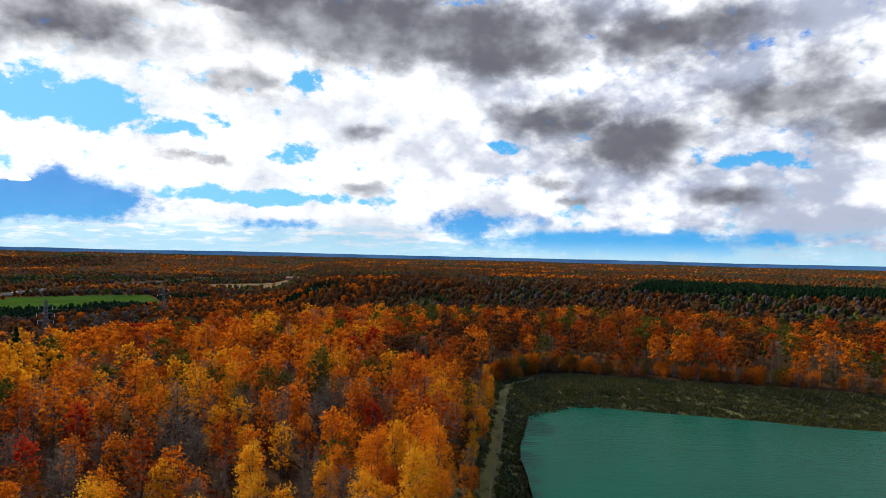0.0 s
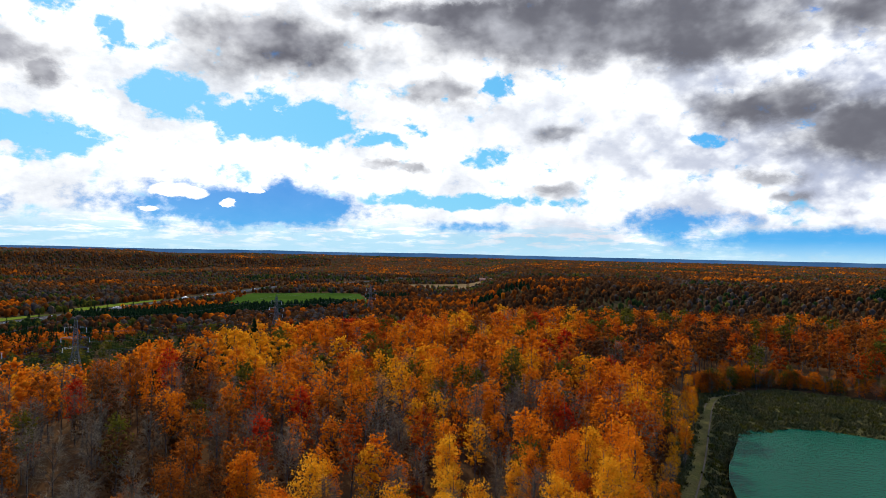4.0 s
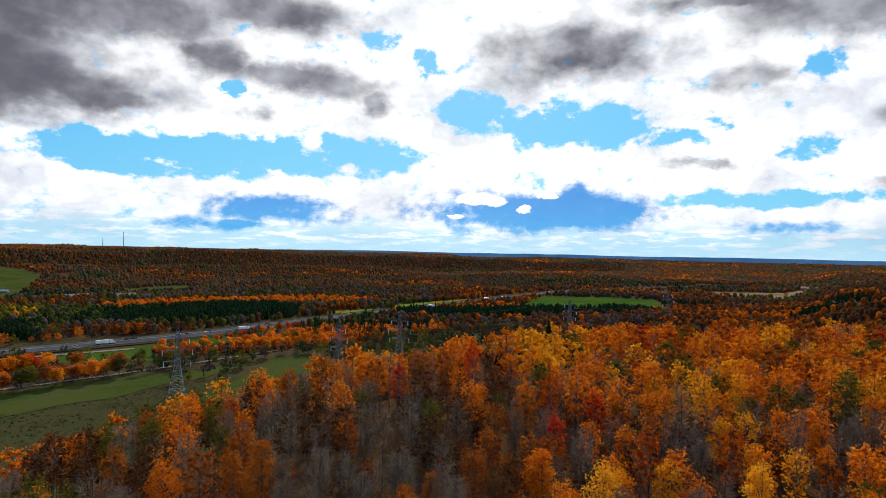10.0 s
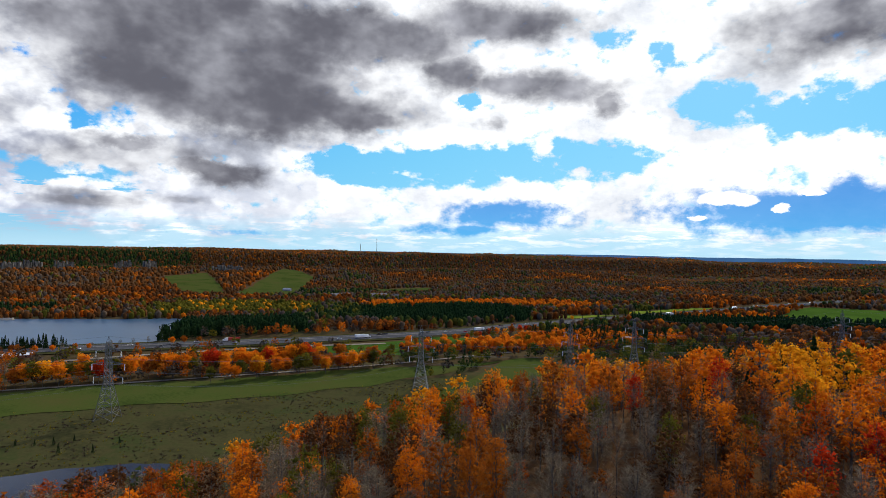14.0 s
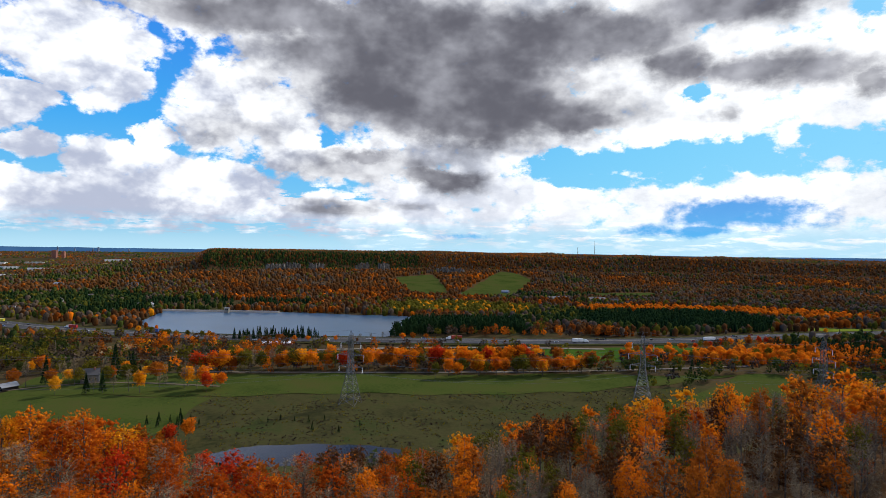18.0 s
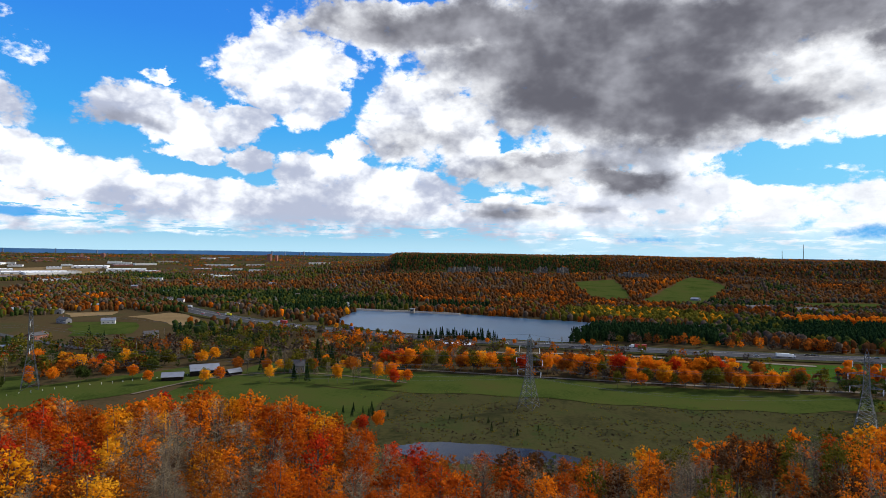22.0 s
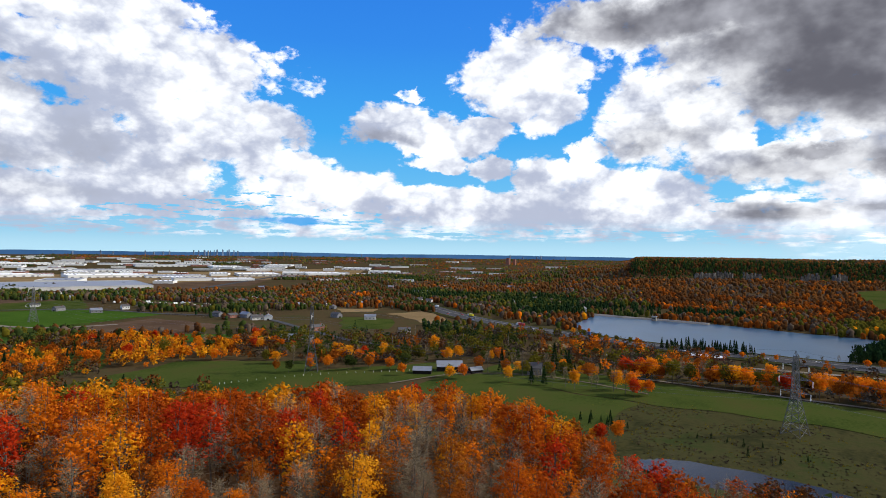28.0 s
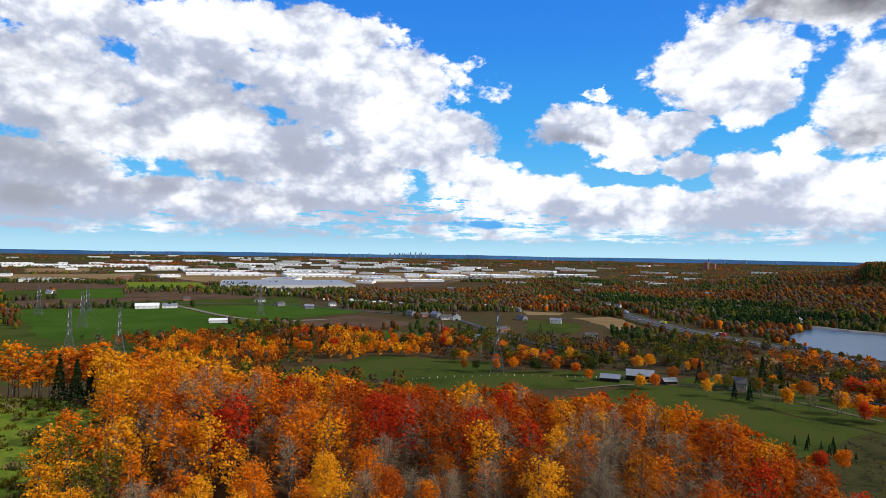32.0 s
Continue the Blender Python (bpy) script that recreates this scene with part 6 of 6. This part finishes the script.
def cliff(name, y0, y1, r, z0, z1, seed):
    """A broken limestone face of upright blocks."""
    rng = np.random.default_rng(seed)
    t = tagged(new(name), "broken grey limestone cliff band above the wood", "cliff", kind="structure")
    for a in np.arange(y0, y1, 0.13):
        if noise.noise((a * 0.7, seed, 0.3)) < -0.22:
            continue
        x, y = polar(a, float(np.interp(a, [90, 100, 104.5], [1950, 1850, 1800])) - r + rng.normal(0, 4))
        top = z1 + rng.normal(0, 2.2) + 5 * noise.noise((a * 1.1, 2.0, seed))
        tall = top - z0
        bm = boxes(*[((rng.uniform(-2.5, 2.5), rng.uniform(-3, 2), tall * f / 2), (rng.uniform(2.2, 4.4), rng.uniform(4, 9), tall * f)) for f in (1.0, rng.uniform(0.6, 0.95), rng.uniform(0.3, 0.7))])
        ob = part("stone", bm, M_STONE, t)
        ob.matrix_basis = pose(x, y, z0 - 3, 0, 0, a + rng.uniform(-25, 25))


cliff("escarpment_cliff", 91.0, 102.5, 92, 28, 53, 2)
cliff("escarpment_cliff", 84.0, 88.0, 105, 30, 43, 5)


def far_hills():
    m = bpy.data.materials.new("glowing_blue_haze")
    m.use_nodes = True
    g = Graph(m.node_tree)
    # The haze is painted in: mottled blue that glows by itself.
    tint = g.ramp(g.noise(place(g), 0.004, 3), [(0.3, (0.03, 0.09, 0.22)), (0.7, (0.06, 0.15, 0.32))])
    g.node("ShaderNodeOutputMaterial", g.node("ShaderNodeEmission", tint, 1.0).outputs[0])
    n = 400
    a = np.linspace(-60, 200, n)
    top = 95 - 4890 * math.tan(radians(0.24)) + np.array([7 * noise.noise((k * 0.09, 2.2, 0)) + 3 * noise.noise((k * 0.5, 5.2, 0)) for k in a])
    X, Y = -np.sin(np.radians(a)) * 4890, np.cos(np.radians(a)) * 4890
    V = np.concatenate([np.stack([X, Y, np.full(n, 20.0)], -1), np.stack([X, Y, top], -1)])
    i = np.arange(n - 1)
    tagged(new("backdrop", mesh_from("backdrop", V, np.stack([i, i + 1, n + i + 1, n + i], -1), [m])), "strip of far hills on the horizon with glowing blue haze painted in", "backdrop", kind="structure")


far_hills()


# ---------------------------------------------------------------- highway traffic
def car_mesh(L, W, H):
    body = prism([(-L / 2, 0.35), (L / 2, 0.35), (L / 2, 0.8), (L * 0.30, 0.95), (-L * 0.42, 1.0), (-L / 2, 0.85)], W)
    cabin = prism([(-L * 0.40, 0.98), (L * 0.28, 0.94), (L * 0.12, H), (-L * 0.28, H)], W * 0.88)
    return body, cabin


def wheel_bm(x, y, r=0.34, w=0.24):
    bm = bmesh.new()
    bmesh.ops.create_cone(bm, cap_ends=True, segments=10, radius1=r, radius2=r, depth=w, matrix=Matrix.Translation((x, y, r)) @ Matrix.Rotation(radians(90), 4, "X"))
    return bm


def make_car(paint, word):
    t = tagged(new("car"), f"{word} car driving on the highway", "car", "cars on the highway")
    body, cabin = car_mesh(4.6, 1.85, 1.5)
    part("body", body, paint, t)
    part("cabin", cabin, M_GLASS, t, "dark glazed cabin")
    for x in (-1.4, 1.4):
        for y in (-0.85, 0.85):
            part("wheel", wheel_bm(x, y), M_TYRE, t)
    return t


def make_truck(paint, word):
    t = tagged(new("truck"), f"articulated truck with a {word} box trailer", "truck", "trucks on the highway")
    part("trailer", boxes(((-0.6, 0, 2.55), (11.0, 2.5, 2.9)), bevel=0.06), paint, t)
    part("tractor", prism([(5.6, 0.8), (10.4, 0.8), (10.4, 1.9), (9.0, 2.1), (8.4, 3.4), (5.6, 3.7)], 2.4), PAINTS[0], t)
    part("windscreen", boxes(((8.95, 0, 2.75), (0.4, 2.1, 0.9))), M_GLASS, t)
    part("chassis", boxes(((1.8, 0, 0.9), (15.4, 1.2, 0.35))), PAINTS[2], t)
    for x in (-4.8, -3.5, 5.2, 6.4, 9.4):
        for y in (-1.05, 1.05):
            part("wheel", wheel_bm(x, y, 0.5, 0.4), M_TYRE, t)
    return t


def traffic():
    rng = np.random.default_rng(77)
    words = ["white", "silver", "black", "red", "blue", "grey", "yellow"]
    P = line_points(HIGHWAY, 40)
    D = np.gradient(P, axis=0)
    D /= np.linalg.norm(D, axis=1)[:, None]
    cars = [make_car(PAINTS[i], words[i]) for i in range(6)]
    trucks = [make_truck(PAINTS[i], words[i]) for i in (0, 3, 4, 6)]
    used = [[False] * 6, [False] * 4]

    def put(kind, which, s, lane):
        i = min(int(s), len(P) - 2)
        p = P[i] + (P[i + 1] - P[i]) * (s - i)
        n = np.array([-D[i, 1], D[i, 0]])
        q = p + n * lane
        a = math.degrees(math.atan2(D[i, 1], D[i, 0])) + (180 if lane > 0 else 0)
        m = pose(q[0], q[1], float(height(p[0], p[1])) + 1.2, 0, 0, a)
        base = (cars, trucks)[kind][which]
        if used[kind][which]:
            copy_thing(base, m)
        else:
            base.matrix_basis = m
            used[kind][which] = True

    lanes = (-12.5, -8.8, -5.1, 5.1, 8.8, 12.5)
    for k in range(110):
        put(0, int(rng.choice(6, p=[0.3, 0.2, 0.2, 0.1, 0.08, 0.12])) if k > 5 else k, rng.uniform(45, len(P) - 90), lanes[int(rng.integers(0, 6))])
    along = lambda y: float(np.interp(y, P[:, 1], np.arange(len(P))))
    for which, y, lane in ((3, -480, 8.8), (1, -367, 8.8), (2, -268, 12.5), (0, 185, -8.8), (1, 60, 8.8), (0, 330, -8.8), (0, 700, -8.8), (0, 900, 5.1), (0, -600, 8.8)):
        put(1, which, along(y), lane)


def parked():
    rng = np.random.default_rng(41)
    words = ["white", "silver", "black", "red", "blue", "grey"]
    bases = []
    for i in range(6):
        t = make_car(PAINTS[i], words[i])
        tagged(t, f"{words[i]} car parked on the gravel below the ski slopes", "car", "parked cars")
        bases.append(t)
    for k in range(54):
        u, v = (k % 18) / 18, k // 18
        x, y = -1112 + u * 30 + v * 12 + rng.normal(0, 0.4), 232 + u * 160
        m = pose(x, y, float(height(x, y)) + 0.4, 0, 0, rng.choice((10, 190)))
        if k < 6:
            bases[k].matrix_basis = m
        elif rng.random() < 0.75:
            copy_thing(bases[int(rng.integers(0, 6))], m)


traffic()
parked()
for off, width in ((0.0, 1.2), (-15.2, 0.25), (15.2, 0.25)):
    ribbon("highway_line", HIGHWAY, width, M_CONCRETE, "pale median barrier and edge lines of the highway", "road marking", off=1.26 if off else 1.9, shift=off)


# ---------------------------------------------------------------- poles, fence posts, trailers
def poles():
    first = None
    for x, y in ((-475, -330), (-500, -300), (-520, -270), (-545, -345), (-560, -300), (-470, -380), (-520, -400), (-560, -420)):
        if first is None:
            first = thing("utility_pole", "weathered wooden utility pole with a crossbar", "pole", x, y, 30, "utility poles")
            part("pole_shaft", bars([((0, 0, 0), (0, 0, 11))], 0.16, 6), M_WOODPOLE, first)
            part("crossbar", boxes(((0, 0, 10.2), (2.4, 0.14, 0.14))), M_WOODPOLE, first)
        else:
            copy_thing(first, pose(x, y, float(height(x, y)), 0, 0, 30))
    P = line_points([(-268, -372), (-330, -345), (-385, -300), (-412, -272)], 11)
    post = None
    for x, y in P:
        if post is None:
            bm = boxes(((0, 0, 0.7), (0.22, 0.22, 1.5)), bevel=0.03)
            post = thing("fence_post", "white wooden fence post of the paddock", "post", x, y, 0, "fence posts of the paddock")
            part("post_body", bm, M_WHITE, post)
        else:
            copy_thing(post, pose(x, y, float(height(x, y)), 0, 0, 0))
    trailer = None
    rng = random.Random(3)
    for k in range(34):
        u, v = rng.random(), rng.random()
        x, y = -600 + u * -45 + v * 55, -1090 + u * 190 + v * 20
        if trailer is None:
            trailer = thing("parked_trailer", "small white trailer parked on the grass lot", "trailer", x, y, 0, "parked trailers")
            part("box", boxes(((0, 0, 1.7), (7.5, 2.4, 2.5)), bevel=0.15), M_WHITE, trailer)
            part("wheel", wheel_bm(0, 1.1, 0.4), M_TYRE, trailer)
            part("wheel", wheel_bm(0, -1.1, 0.4), M_TYRE, trailer)
        else:
            copy_thing(trailer, pose(x, y, float(height(x, y)) + 0.2, 0, 0, rng.uniform(0, 180)))


poles()
